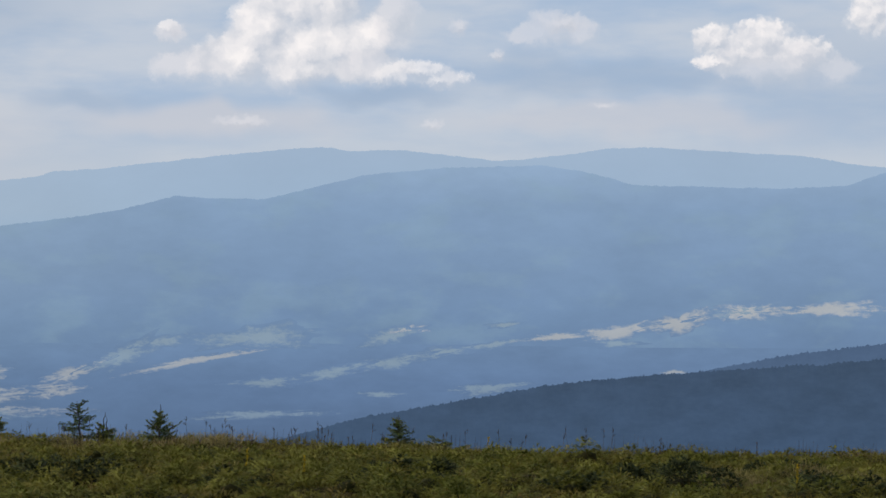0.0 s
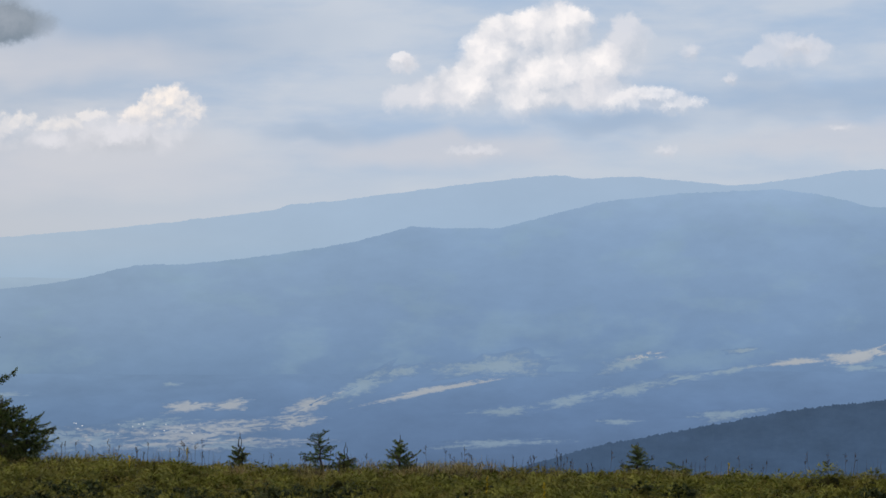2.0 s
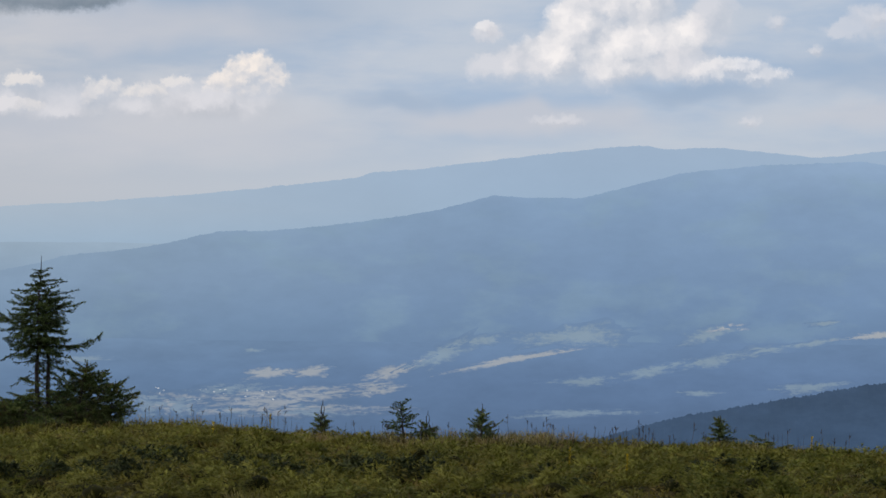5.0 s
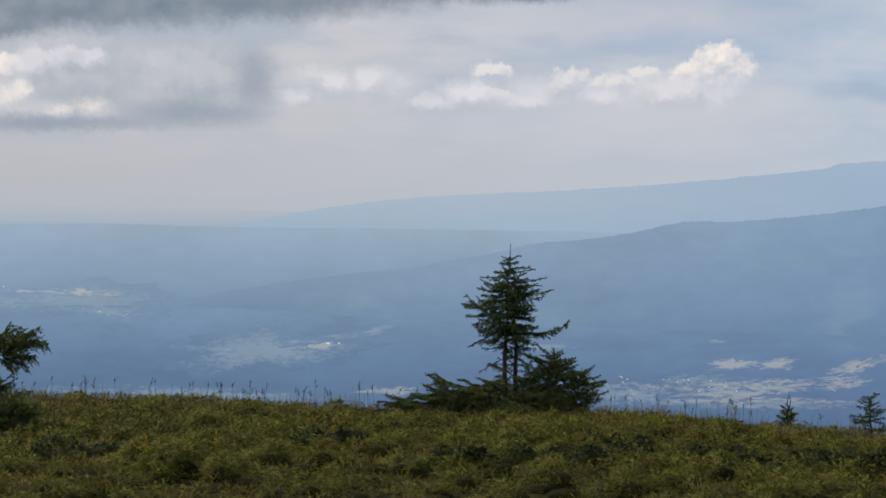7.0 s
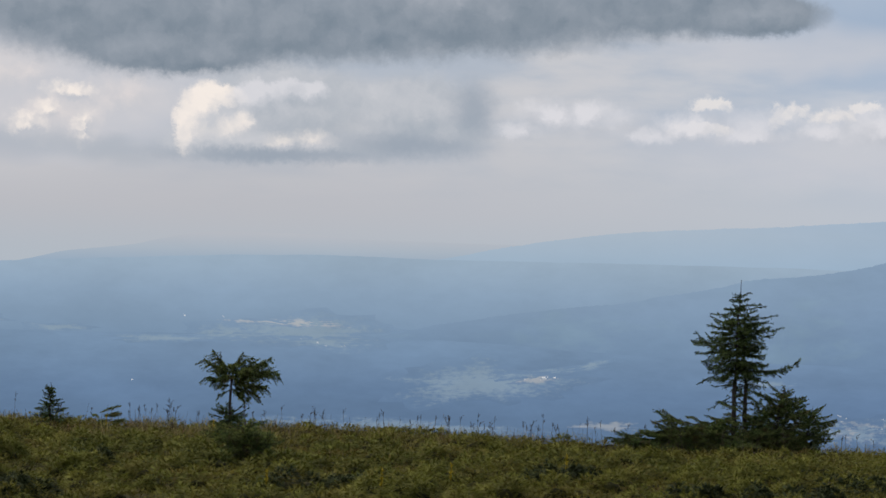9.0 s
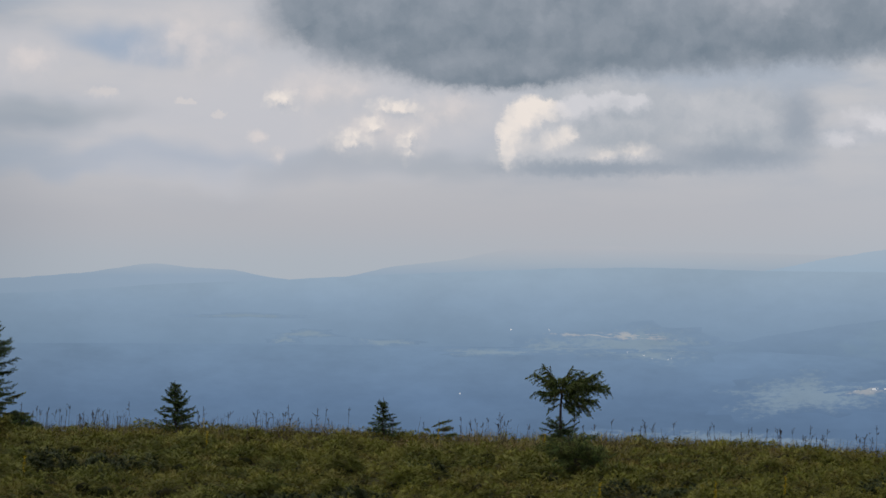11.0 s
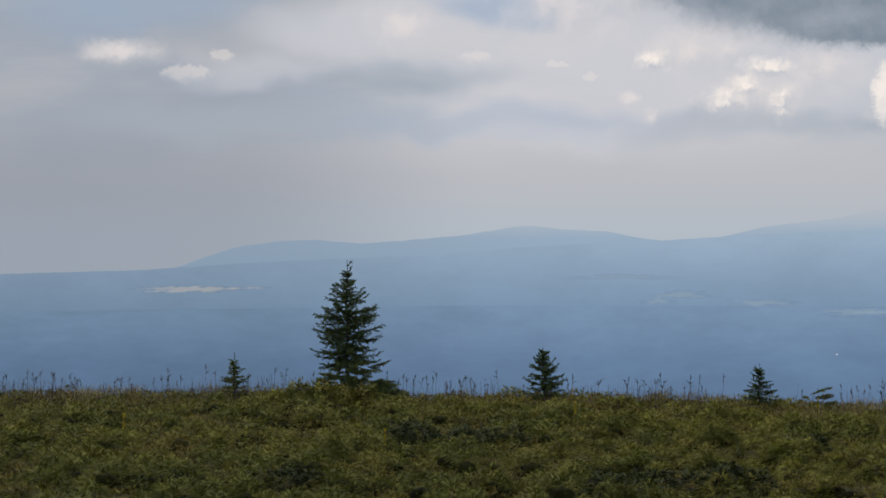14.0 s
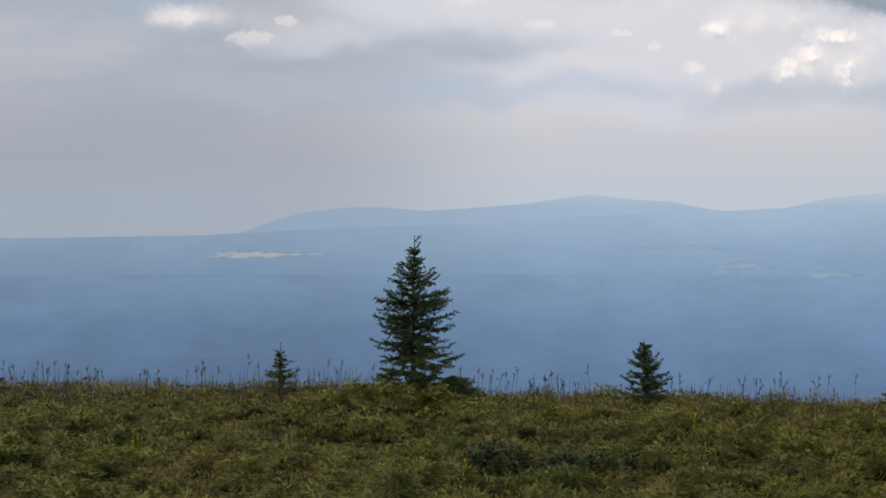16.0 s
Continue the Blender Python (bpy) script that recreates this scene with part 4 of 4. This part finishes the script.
def cushion_tris(x, y, base, rad, high, rng, sprigs, reach=0.11, broad=0.028, mess=0.3, upright=0.0, sag=0.4, scaled=True, leaves=3):
    """Fronds over many domes, thickest on their crowns."""
    near = 24.0 / np.clip(np.hypot(x, y), 18.0, 40.0) if scaled else np.ones(len(x))
    fine = np.where(np.degrees(np.arctan2(-x, y)) > 31, 1.0, 0.0) * scaled     # denser where the path comes close
    count = (sprigs * (rad / 0.2) ** 2 * near ** 1.2 * (0.85 + 0.6 * fine)).astype(int) + 4
    grow = (1 - 0.15 * fine) / near ** 0.6
    i = np.repeat(np.arange(len(x)), count)
    m = len(i)
    t, u = rng.uniform(0, 2 * math.pi, m), rng.random(m) ** 0.55 * 0.98
    dome = np.sqrt(1 - u ** 2)
    lump = 0.86 + 0.14 * np.sin(t * 3 + i * 1.7) * np.sin(u * 6 + i * 0.9)
    P = np.stack([x[i] + np.cos(t) * u * rad[i] * 0.9, y[i] + np.sin(t) * u * rad[i] * 0.9, base[i] + high[i] * (0.22 + 0.78 * dome) * lump - 0.02], -1)
    A = np.stack([np.cos(t) * (u + 0.3), np.sin(t) * (u + 0.3), 0.25 + dome * 0.45 + upright], -1) + rng.normal(0, mess, (m, 3))
    A = A / np.linalg.norm(A, axis=1, keepdims=True)
    size = (reach * grow[i] * rng.uniform(0.6, 1.3, m))[:, None]
    V, F = frond_tris(P, A, size, broad * grow[i][:, None], rng, sag, leaves)
    N = np.stack([np.cos(t) * u / rad[i], np.sin(t) * u / rad[i], (dome + 0.15) / high[i]], -1)
    N = N / np.linalg.norm(N, axis=1, keepdims=True) + rng.normal(0, 0.12, (m, 3))
    N = N / np.linalg.norm(N, axis=1, keepdims=True)
    return V, F, np.repeat(N, 3 * leaves + 1, 0)


def heart_tris(x, y, base, rad, high, rng, sides=6, swell=1.0):
    """The twiggy hearts under the fronds: lumpy domes, narrower at the foot; their dark colour stands for shade."""
    a = np.arange(sides) * 2 * math.pi / sides
    rings = [(0.50 * swell, -0.4), (0.64 * swell, 0.16 * swell), (0.44 * swell, 0.40 * swell)]
    V = []
    for f, h in rings:
        wob = rng.uniform(0.82, 1.12, (len(x), sides))
        V.append(np.stack([x[:, None] + np.cos(a) * (rad * f)[:, None] * wob, y[:, None] + np.sin(a) * (rad * f)[:, None] * wob,
                           (base - 0.03)[:, None] + high[:, None] * h * (0.5 + 0.5 * wob)], -1))
    V.append(np.stack([x, y, base - 0.03 + high * 0.50 * swell], -1)[:, None, :])
    V = np.concatenate(V, 1)
    per = V.shape[1]
    F = []
    for k in range(2):
        for q in range(sides):
            n = (q + 1) % sides
            F += [(k * sides + q, k * sides + n, (k + 1) * sides + n), (k * sides + q, (k + 1) * sides + n, (k + 1) * sides + q)]
    F += [(2 * sides + q, 2 * sides + (q + 1) % sides, 3 * sides) for q in range(sides)]
    F = np.array(F)[None] + (np.arange(len(x)) * per)[:, None, None]
    return V.reshape(-1, 3), F.reshape(-1, 3)


def frond_mesh(name, a, mat_a, b=None, mat_b=None):
    """Fronds that are shaded as the rounded cushion they make up, with the hearts under them."""
    if b is None:
        me = raw_mesh(name, a[0], a[1], mat_a, True)
        me.normals_split_custom_set_from_vertices(a[2])
        return me
    me = raw_mesh(name, np.concatenate([a[0], b[0]]), np.concatenate([a[1], b[1] + len(a[0])]), mat_a, True)
    me.materials.append(mat_b)
    me.polygons.foreach_set("material_index", np.repeat([0, 1], [len(a[1]), len(b[1])]).astype(np.int32))
    me.normals_split_custom_set_from_vertices(np.concatenate([a[2], np.zeros((len(b[0]), 3))]))
    return me


def juniper(az, r, width, height, seed, mat, label):
    """A creeping juniper: several merged mounds of short sprays on a twiggy heart whose dark colour stands for shade.
    """
    rng = np.random.default_rng(seed)
    root = tagged(new("juniper_bush"), label, "bush", "junipers on the heath")
    root.matrix_world = stand(az, r)
    n = max(3, int(width * 7))
    x = np.linspace(-0.5, 0.5, n) * width * 0.8 + rng.normal(0, 0.05, n)
    y = rng.normal(0, 0.13, n)
    rad = rng.uniform(0.14, 0.24, n) * (0.7 + height)
    high = height * rng.uniform(0.75, 1.15, n) * (1 - 0.9 * np.abs(x / width) ** 2)
    base = np.full(n, -0.12)
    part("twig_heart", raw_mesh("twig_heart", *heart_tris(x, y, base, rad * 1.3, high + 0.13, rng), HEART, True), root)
    part("foliage", frond_mesh("foliage", cushion_tris(x, y, base, rad, high + 0.12, rng, 420, 0.055, 0.015, 0.4, 0.15, 0.35, False, 2), mat), root)


DARK_MATS = [(1.7, 23.9, 0.8, 0.26), (-4.1, 24.0, 1.0, 0.28), (10.0, 23.4, 1.2, 0.27), (-6.5, 28.9, 0.8, 0.2), (-8.0, 22.5, 0.9, 0.22), (-1.8, 22.4, 0.6, 0.2),
             (6.1, 22.0, 0.5, 0.2), (15.3, 23.8, 0.6, 0.26), (17.0, 23.6, 0.7, 0.2), (18.6, 23.3, 0.6, 0.18), (21.8, 25.4, 0.7, 0.24), (12.5, 24.0, 0.8, 0.22),
             (21.3, 25.6, 0.6, 0.18), (40.5, 26.0, 0.85, 0.30), (39.1, 26.8, 0.6, 0.26), (39.9, 26.6, 0.6, 0.2), (43.6, 21.7, 0.5, 0.24), (32.2, 26.8, 0.4, 0.2),
             (36.1, 21.6, 0.5, 0.22), (34.1, 22.1, 0.6, 0.2), (46.1, 21.7, 0.4, 0.2), (27.9, 23.6, 0.5, 0.2), (26.0, 24.2, 0.6, 0.18), (14.9, 27.0, 0.7, 0.18)]
GREEN_MATS = [(42.5, 32.6, 1.5, 0.40), (43.5, 33.4, 0.9, 0.22), (38.9, 32.8, 1.0, 0.18), (35.0, 29.3, 1.3, 0.20), (33.9, 33.5, 0.9, 0.16), (25.0, 36.2, 1.1, 0.17),
              (22.1, 31.7, 0.6, 0.16), (36.6, 31.0, 1.0, 0.18), (49.5, 28.0, 1.0, 0.2), (47.3, 24.0, 0.7, 0.22), (11.9, 28.4, 0.8, 0.16), (6.8, 31.2, 0.6, 0.14), (-5.2, 33.5, 1.6, 0.14)]
for i, (az, r, w, h) in enumerate(DARK_MATS):
    juniper(az, r, w, h, 100 + i, JUNIPER, "broad dark creeping juniper mat in the heath" if w > 0.75 else "small dark creeping juniper in the heath")
for i, (az, r, w, h) in enumerate(GREEN_MATS):
    juniper(az, r, w, h, 140 + i, SHRUB, "tall green juniper mound with shaded underside" if h > 0.3 else "low olive-green juniper mat in the heath")


def scatter(gap, rng):
    """Jittered places over the part of the brow that is in view: x, y, bearing and distance."""
    gx, gy = np.meshgrid(np.arange(-33, 8.5, gap), np.arange(10, 40, gap))
    x = gx.ravel() + rng.uniform(-0.48, 0.48, gx.size) * gap
    y = gy.ravel() + rng.uniform(-0.48, 0.48, gx.size) * gap
    az, r = np.degrees(np.arctan2(-x, y)), np.hypot(x, y)
    keep = (az > -11.5) & (az < 54) & (r > 18.2) & (r < 38.6)
    return x[keep], y[keep], az[keep], r[keep]


def heath():
    rng = np.random.default_rng(77)
    # the low mat, with dry grass towards the skyline
    x, y, az, r = scatter(0.33, rng)
    n = len(x)
    base = cover_height(x, y) - GROWTH + cushions(x, y)
    dry = waves2(x, y, 58, 3, 0.6) + np.clip((r - 33) / 6, 0, 1) * 0.5 + rng.normal(0, 0.25, n)
    grass = (dry > 0.75) & ((r > 32.5) | (az < 20))
    rad, high = rng.uniform(0.16, 0.27, n), rng.uniform(0.06, 0.13, n)
    for name, label, c, mat, shape in (
            ("heath_cover", "olive-brown low heath growth covering the brow", ~grass, HEATH, (40, 0.058, 0.011, 0.45, 0.4, 0.25, True, 1)),
            ("dry_grass_cover", "brownish dry grass tufts among the heath", grass, GRASS, (60, 0.10, 0.005, 0.3, 1.0, 0.12, True, 2))):
        args = (x[c], y[c], base[c], rad[c], high[c], rng)
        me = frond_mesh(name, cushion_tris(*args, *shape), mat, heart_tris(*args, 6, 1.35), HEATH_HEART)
        tagged(new(name, me), label, "heath", kind="stuff")
    # taller cushions of several merged mounds that stand out of it
    x, y, az, r = scatter(0.56, rng)
    many = 0.70 + 0.38 * waves2(x, y, 51, 3, 0.7) + 0.15 * np.clip((az - 28) / 8, 0, 1) - 0.45 * np.clip((r - 31) / 5, 0, 1)
    keep = rng.random(len(x)) < many
    x, y, az, r = x[keep], y[keep], az[keep], r[keep]
    green = waves2(x, y, 53, 3, 0.5) + rng.normal(0, 0.3, len(x)) + 0.9 * np.clip((az - 34) / 6, 0, 1) - 0.6 * np.clip((r - 28) / 4, 0, 1) > 0.35
    size = rng.uniform(0.55, 1.1, len(x)) * (1 - 0.35 * np.clip((r - 31) / 5, 0, 1))
    count = rng.integers(2, 5, len(x))
    for name, label, c, mat, dark in (
            ("dwarf_shrub_cover", "grey-green feathery shrub cushions among the heath", ~green, SHRUB, SHRUB_HEART),
            ("juniper_cover", "dark green feathery juniper cushions close to the path", green, JUNIPER_MID, JUNIPER_HEART)):
        i = np.repeat(np.where(c)[0], count[c])
        m = len(i)
        px, py = x[i] + rng.normal(0, 0.15, m) * size[i], y[i] + rng.normal(0, 0.12, m) * size[i]
        args = (px, py, cover_height(px, py) - GROWTH + cushions(px, py), rng.uniform(0.11, 0.20, m) * size[i], rng.uniform(0.14, 0.33, m) * size[i], rng)
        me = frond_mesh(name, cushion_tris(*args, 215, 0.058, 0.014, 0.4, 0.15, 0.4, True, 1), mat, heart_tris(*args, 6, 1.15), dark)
        tagged(new(name, me), label, "heath", kind="stuff")


heath()


def brow_grass():
    """A thin fringe of dry grass and stems along the skyline."""
    rng = np.random.default_rng(79)
    n = 5600
    az, r = np.where(rng.random(n) < 0.4, rng.uniform(33, 54, n), rng.uniform(-11, 54, n)), rng.uniform(34.5, 38.6, n)
    tall = (0.06 + 0.25 * rng.random(n) ** 2.2) * (0.6 + 0.4 * (waves(az, 80, 4, 1.3) > 0))
    x, y = polar(az, r)
    z = cover_height(x, y) - 0.05
    P = np.stack([x, y, z], -1)
    Q = P + np.stack([rng.normal(0, 0.12, n) * tall, rng.normal(0, 0.12, n) * tall, tall], -1)
    V, F = wood_tris(np.stack([P, Q], 1), np.stack([np.full(n, 0.0022), np.full(n, 0.0012)], 1))
    tagged(new("brow_grass", raw_mesh("brow_grass", V, F, STALK)), "thin dry brown grass stems along the brow", "grass", kind="stuff")


brow_grass()


# ---- dry flower stalks along the brow ----
def stalk(height, seed):
    rng = np.random.default_rng(seed)
    root = tagged(new("dry_flower_stalk"), "thin dry brown flower stalk with a seed head", "stalk", "dry stalks on the brow")
    segs, rad, p = [], [], np.array([0, 0, -0.05])
    d = np.array([rng.normal(0, 0.08), rng.normal(0, 0.08), 1.0])
    n = 6
    for j in range(n):
        q = p + d * (height + 0.05) / n
        segs.append((p, q))
        rad.append((0.003 - 0.0002 * j, 0.0028 - 0.0002 * j))
        d = d + np.array([rng.normal(0, 0.05), rng.normal(0, 0.05), 0])
        p = q
    part("stem", segments_mesh("stem", np.array(segs), np.array(rad), STALK), root)
    tip, twigs = segs[-1][1], []
    for q in range(int(rng.integers(2, 5))):
        a = segs[-2][0] + (tip - segs[-2][0]) * rng.random()
        twigs.append((a, a + np.array([rng.normal(0, 0.022), rng.normal(0, 0.022), rng.uniform(0.02, 0.05)])))
    twigs.append((segs[-1][0], tip + np.array([0.003, 0, 0.02])))
    part("seed_head", spray_mesh("seed_head", twigs, [(0.0022, 0.0015)] * len(twigs), 330, 0.012, 0.005, STALK, rng, 0.9), root)
    return root


def stalks():
    rng = np.random.default_rng(90)
    kinds = [stalk(h, 200 + i) for i, h in enumerate((0.18, 0.23, 0.28, 0.31, 0.38, 0.25, 0.21))]
    for i, k in enumerate(kinds):
        k.matrix_world = stand(-6 + i * 2.2, 36.9)
    for _ in range(280):
        az = rng.uniform(-3, 52)
        if rng.random() < 0.55:
            az = rng.choice([4.0, 5.5, 12.5, 14.0, 22.5, 24.0, 27.0, 30.8, 35.3, 36.2, 39.6, 40.4, 46.5, 48.0, 50.0]) + rng.normal(0, 0.55)
        m = stand(az, rng.uniform(35.6, 38.2)) @ pose(0, 0, 0, 0, 0, rng.uniform(0, 360))
        copy_thing(kinds[int(rng.integers(len(kinds)))], m)


stalks()


# ---- yellow flower spikes in the heath ----
def flower(az, r, seed):
    rng = np.random.default_rng(seed)
    root = tagged(new("flower_spike"), "small yellow flower spike standing in the heath", "flower", "yellow flowers")
    root.matrix_world = stand(az, r)
    h = rng.uniform(0.22, 0.32)
    part("stem", segments_mesh("stem", np.array([[(0, 0, 0), (0.01, 0, h)]]), np.array([(0.004, 0.003)]), HEATH), root)
    part("blossom", needles_mesh("blossom", np.array([[(0.005, 0, h * 0.55), (0.012, 0, h + 0.03)]]), 420, 0.02, 0.011, YELLOW, rng), root)


for i, (az, r) in enumerate(((5.6, 23.5), (4.3, 22.4), (0.1, 31.5), (28.5, 21.8), (25.9, 21.6), (21.6, 25.2), (13.7, 32.0), (37.2, 30.0), (24.3, 22.5), (37.2, 34.8),
                             (41.4, 24.6), (31.9, 33.2), (29.5, 31.8), (-6.9, 20.6), (12.4, 34.0), (47.0, 26.8))):
    flower(az, r, 300 + i)


# ---- meadows, villages in the valley ----
from mathutils.bvhtree import BVHTree

LAND = []
for ob in list(scene.collection.objects):
    if ob.type == "MESH" and (ob.name == "ground" or ob.name.startswith("backdrop") and "wooded" not in ob.name):
        LAND.append(BVHTree.FromPolygons([v.co.copy() for v in ob.data.vertices], [tuple(p.vertices) for p in ob.data.polygons]))


def on_land(az, el, lift=0.988):
    """A place on the far land in that direction from the brow."""
    a, e = radians(az), radians(el)
    way = Vector((-math.sin(a) * math.cos(e), math.cos(a) * math.cos(e), math.sin(e)))
    best = 4800.0
    for tree in LAND:
        hit = tree.ray_cast(way * 60, way)
        if hit[0] is not None:
            best = min(best, hit[0].length)
    return way * best * lift


def meadow(az, el, w, h, tilt=0.0, pale=False, seed=0, rag=0.35):
    """A ragged clearing draped over the land, with wooded bites out of its rim."""
    rng = np.random.default_rng(seed)
    n, rings = 40, 4
    V, t0 = [], rng.uniform(0, 6.28, 6)
    for j in range(rings + 1):
        for i in range(n):
            t = 2 * math.pi * i / n
            rim = 1 + rag * (0.5 * math.sin(3 * t + t0[0]) + 0.4 * math.sin(5 * t + t0[1]) + 0.35 * math.sin(9 * t + t0[2]) + 0.3 * math.sin(14 * t + t0[3]))
            s = j / rings
            dx, dy = math.cos(t) * rim * s * w * 0.66, math.sin(t) * rim * s * h * 0.98
            V.append(on_land(az - dx, el + dy + dx * tilt))
    F = [(j * n + i, j * n + (i + 1) % n, (j + 1) * n + (i + 1) % n, (j + 1) * n + i) for j in range(rings) for i in range(n)]
    inward = np.repeat(1 - np.arange(rings + 1) / rings, n).astype(np.float32)
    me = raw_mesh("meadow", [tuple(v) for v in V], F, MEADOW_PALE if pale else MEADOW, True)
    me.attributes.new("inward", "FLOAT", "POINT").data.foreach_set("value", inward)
    return tagged(new("meadow", me), "pale stubble field in the hazy valley" if pale else "pale green clearing in the hazy valley", "meadow", "valley meadows")


for i, (az, el, w, h, tilt, pale) in enumerate((
        (12.34, -3.39, 0.99, 0.15, 0.05, True), (11.39, -3.37, 0.78, 0.14, 0.1, True), (12.72, -2.88, 0.41, 0.07, 0, False),
        (12.15, -3.86, 2.16, 0.15, 0.1, True), (9.87, -3.79, 0.93, 0.14, 0.1, True), (9.49, -3.36, 1.19, 0.17, 0.3, True),
        (8.41, -2.98, 1.28, 0.29, 0.4, False), (7.51, -2.67, 1.23, 0.15, 0.1, False), (6.78, -3.10, 2.43, 0.09, 0.19, True),
        (5.37, -2.56, 2.43, 0.29, 0.06, False), (2.36, -2.52, 1.19, 0.20, 0.25, False), (1.94, -2.39, 0.82, 0.10, 0.15, True))):
    meadow(az, el, w, h, tilt, pale, 600 + i)
for i, (az, el, w, h, tilt, pale) in enumerate((
        (-0.27, -2.25, 0.70, 0.07, 0.1, False), (5.13, -3.59, 1.28, 0.15, 0.05, False), (3.65, -3.35, 1.32, 0.17, 0.2, False),
        (2.30, -3.11, 1.69, 0.17, 0.16, False), (1.14, -2.89, 1.28, 0.14, 0.16, False), (0.04, -2.71, 1.28, 0.09, 0.15, False),
        (-1.43, -2.52, 1.32, 0.09, 0.08, True), (-2.86, -2.39, 1.52, 0.19, 0.18, True), (-4.23, -2.16, 1.36, 0.24, 0.2, True),
        (-5.68, -1.90, 1.73, 0.15, 0.12, False), (-2.84, -2.66, 0.86, 0.10, 0, False), (0.10, -3.70, 1.52, 0.15, 0.08, False))):
    meadow(az, el, w, h, tilt, pale, 612 + i)
for i, (az, el, w, h, tilt, pale) in enumerate((
        (2.55, -3.85, 0.86, 0.09, 0, False), (5.38, -4.32, 2.57, 0.12, 0.04, False), (-4.11, -3.29, 0.53, 0.05, 0.05, True),
        (14.56, -4.06, 1.28, 0.24, -0.05, True), (13.41, -3.77, 1.32, 0.10, 0.1, False), (12.38, -3.97, 2.30, 0.15, 0.1, True),
        (11.60, -4.29, 3.09, 0.17, 0.03, False), (13.40, -4.28, 2.26, 0.15, 0, False), (9.93, -3.71, 0.86, 0.12, 0.1, True))):
    meadow(az, el, w, h, tilt, pale, 624 + i)
meadow(-7.45, -1.84, 2.60, 0.17, 0.03, True, 590)
meadow(-5.87, -1.91, 1.50, 0.20, 0.05, True, 591)
for i, (az, el, w, h, tilt, pale) in enumerate((
        (15.08, -4.04, 1.93, 0.36, -0, False), (26.99, -2.1, 3.35, 0.44, -0, False),
        (23.05, -3.21, 3.35, 0.52, 0.03, False), (21.77, -3.08, 0.71, 0.12, 0.1, True), (20.61, -2.77, 1.03, 0.10, 0.25, False),
        (32.62, -2.09, 1.22, 0.10, -0, False), (26.58, -2.34, 1.42, 0.13, -0, False), (27.2, -1.9, 2.32, 0.10, -0, True),
        (45.49, -1.72, 2.06, 0.09, -0, True), (34.34, -1.9, 1.03, 0.10, -0, False), (34.9, -2.05, 0.64, 0.09, -0, False))):
    meadow(az, el, w, h, tilt, pale, 524 + i)
for i, (az, el, w, h, tilt, pale) in enumerate((
        (30.2, -2.3, 1.93, 0.10, -0, False), (28.72, -2.15, 1.68, 0.18, -0, False), (35.8, -1.5, 2.32, 0.06, -0, False),
        (16.6, -3.05, 1.16, 0.10, -0, False), (12.6, -4.14, 4.25, 0.28, -0.03, True), (14.5, -4.08, 1.93, 0.31, -0, False),
        (11.8, -3.97, 2.71, 0.21, 0.12, True), (13.3, -3.78, 1.93, 0.18, 0.1, False), (24.6, -4.2, 5.41, 0.18, -0.02, False),
        (27.2, -4.12, 2.06, 0.10, -0, False), (20.1, -4.1, 1.16, 0.12, -0, True), (22, -2.95, 2.19, 0.10, 0.1, False))):
    meadow(az, el, w, h, tilt, pale, 536 + i)



def house(az, el, s, seed):
    """A far farmhouse: walls under a pitched roof, both glowing near-white."""
    rng = np.random.default_rng(seed)
    root = tagged(new("farmhouse"), "tiny far-off white farmhouse in the valley", "house", "valley houses")
    p = on_land(az, el, 0.985)
    root.matrix_world = Matrix.Translation(p) @ pose(0, 0, 0, 0, 0, float(rng.uniform(0, 180)))
    a, b, c = s, s * 0.7, s * 0.45
    wall = [(-a, -b, -c), (a, -b, -c), (a, b, -c), (-a, b, -c), (-a, -b, c), (a, -b, c), (a, b, c), (-a, b, c)]
    part("wall", raw_mesh("wall", wall, [(0, 1, 5, 4), (1, 2, 6, 5), (2, 3, 7, 6), (3, 0, 4, 7)], HOUSE_GLOW), root)
    roof = [(-a * 1.1, -b * 1.1, c), (a * 1.1, -b * 1.1, c), (a * 1.1, 0, c * 2), (-a * 1.1, 0, c * 2), (-a * 1.1, b * 1.1, c), (a * 1.1, b * 1.1, c)]
    part("roof", raw_mesh("roof", roof, [(0, 1, 2, 3), (3, 2, 5, 4)], HOUSE_GLOW), root)


# Walls and roofs give off near-white light, standing in for glints through haze.
WHITE = [(-4.6, srgb(205, 210, 218)), (-1.5, srgb(228, 229, 232))]
HOUSE_GLOW = distance_material("house_glint_air", WHITE, WHITE, 0.9, 0.05, 0.1)
HOUSES = [(29.74, -1.78, 1.1), (28.87, -1.78, 1.1), (26.72, -2.34, 0.8), (30.9, -3.25, 0.6), (21.55, -3.04, 1.3), (21.3, -3.03, 0.9)]
for i in range(22):
    t = random.random()
    HOUSES.append((15.9 - 4.2 * t, -3.95 + 0.28 * random.random() - 0.12 * t, 0.22 + 0.2 * random.random()))
for i in range(5):
    HOUSES.append((22.2 - 1.2 * random.random(), -3.1 + 0.12 * random.random(), 0.4))
for i in range(4):
    HOUSES.append((28.5 - 2.6 * random.random(), -2.15 - 0.3 * random.random(), 0.45))
for i, (az, el, s) in enumerate(HOUSES):
    house(az, el, s, 400 + i)
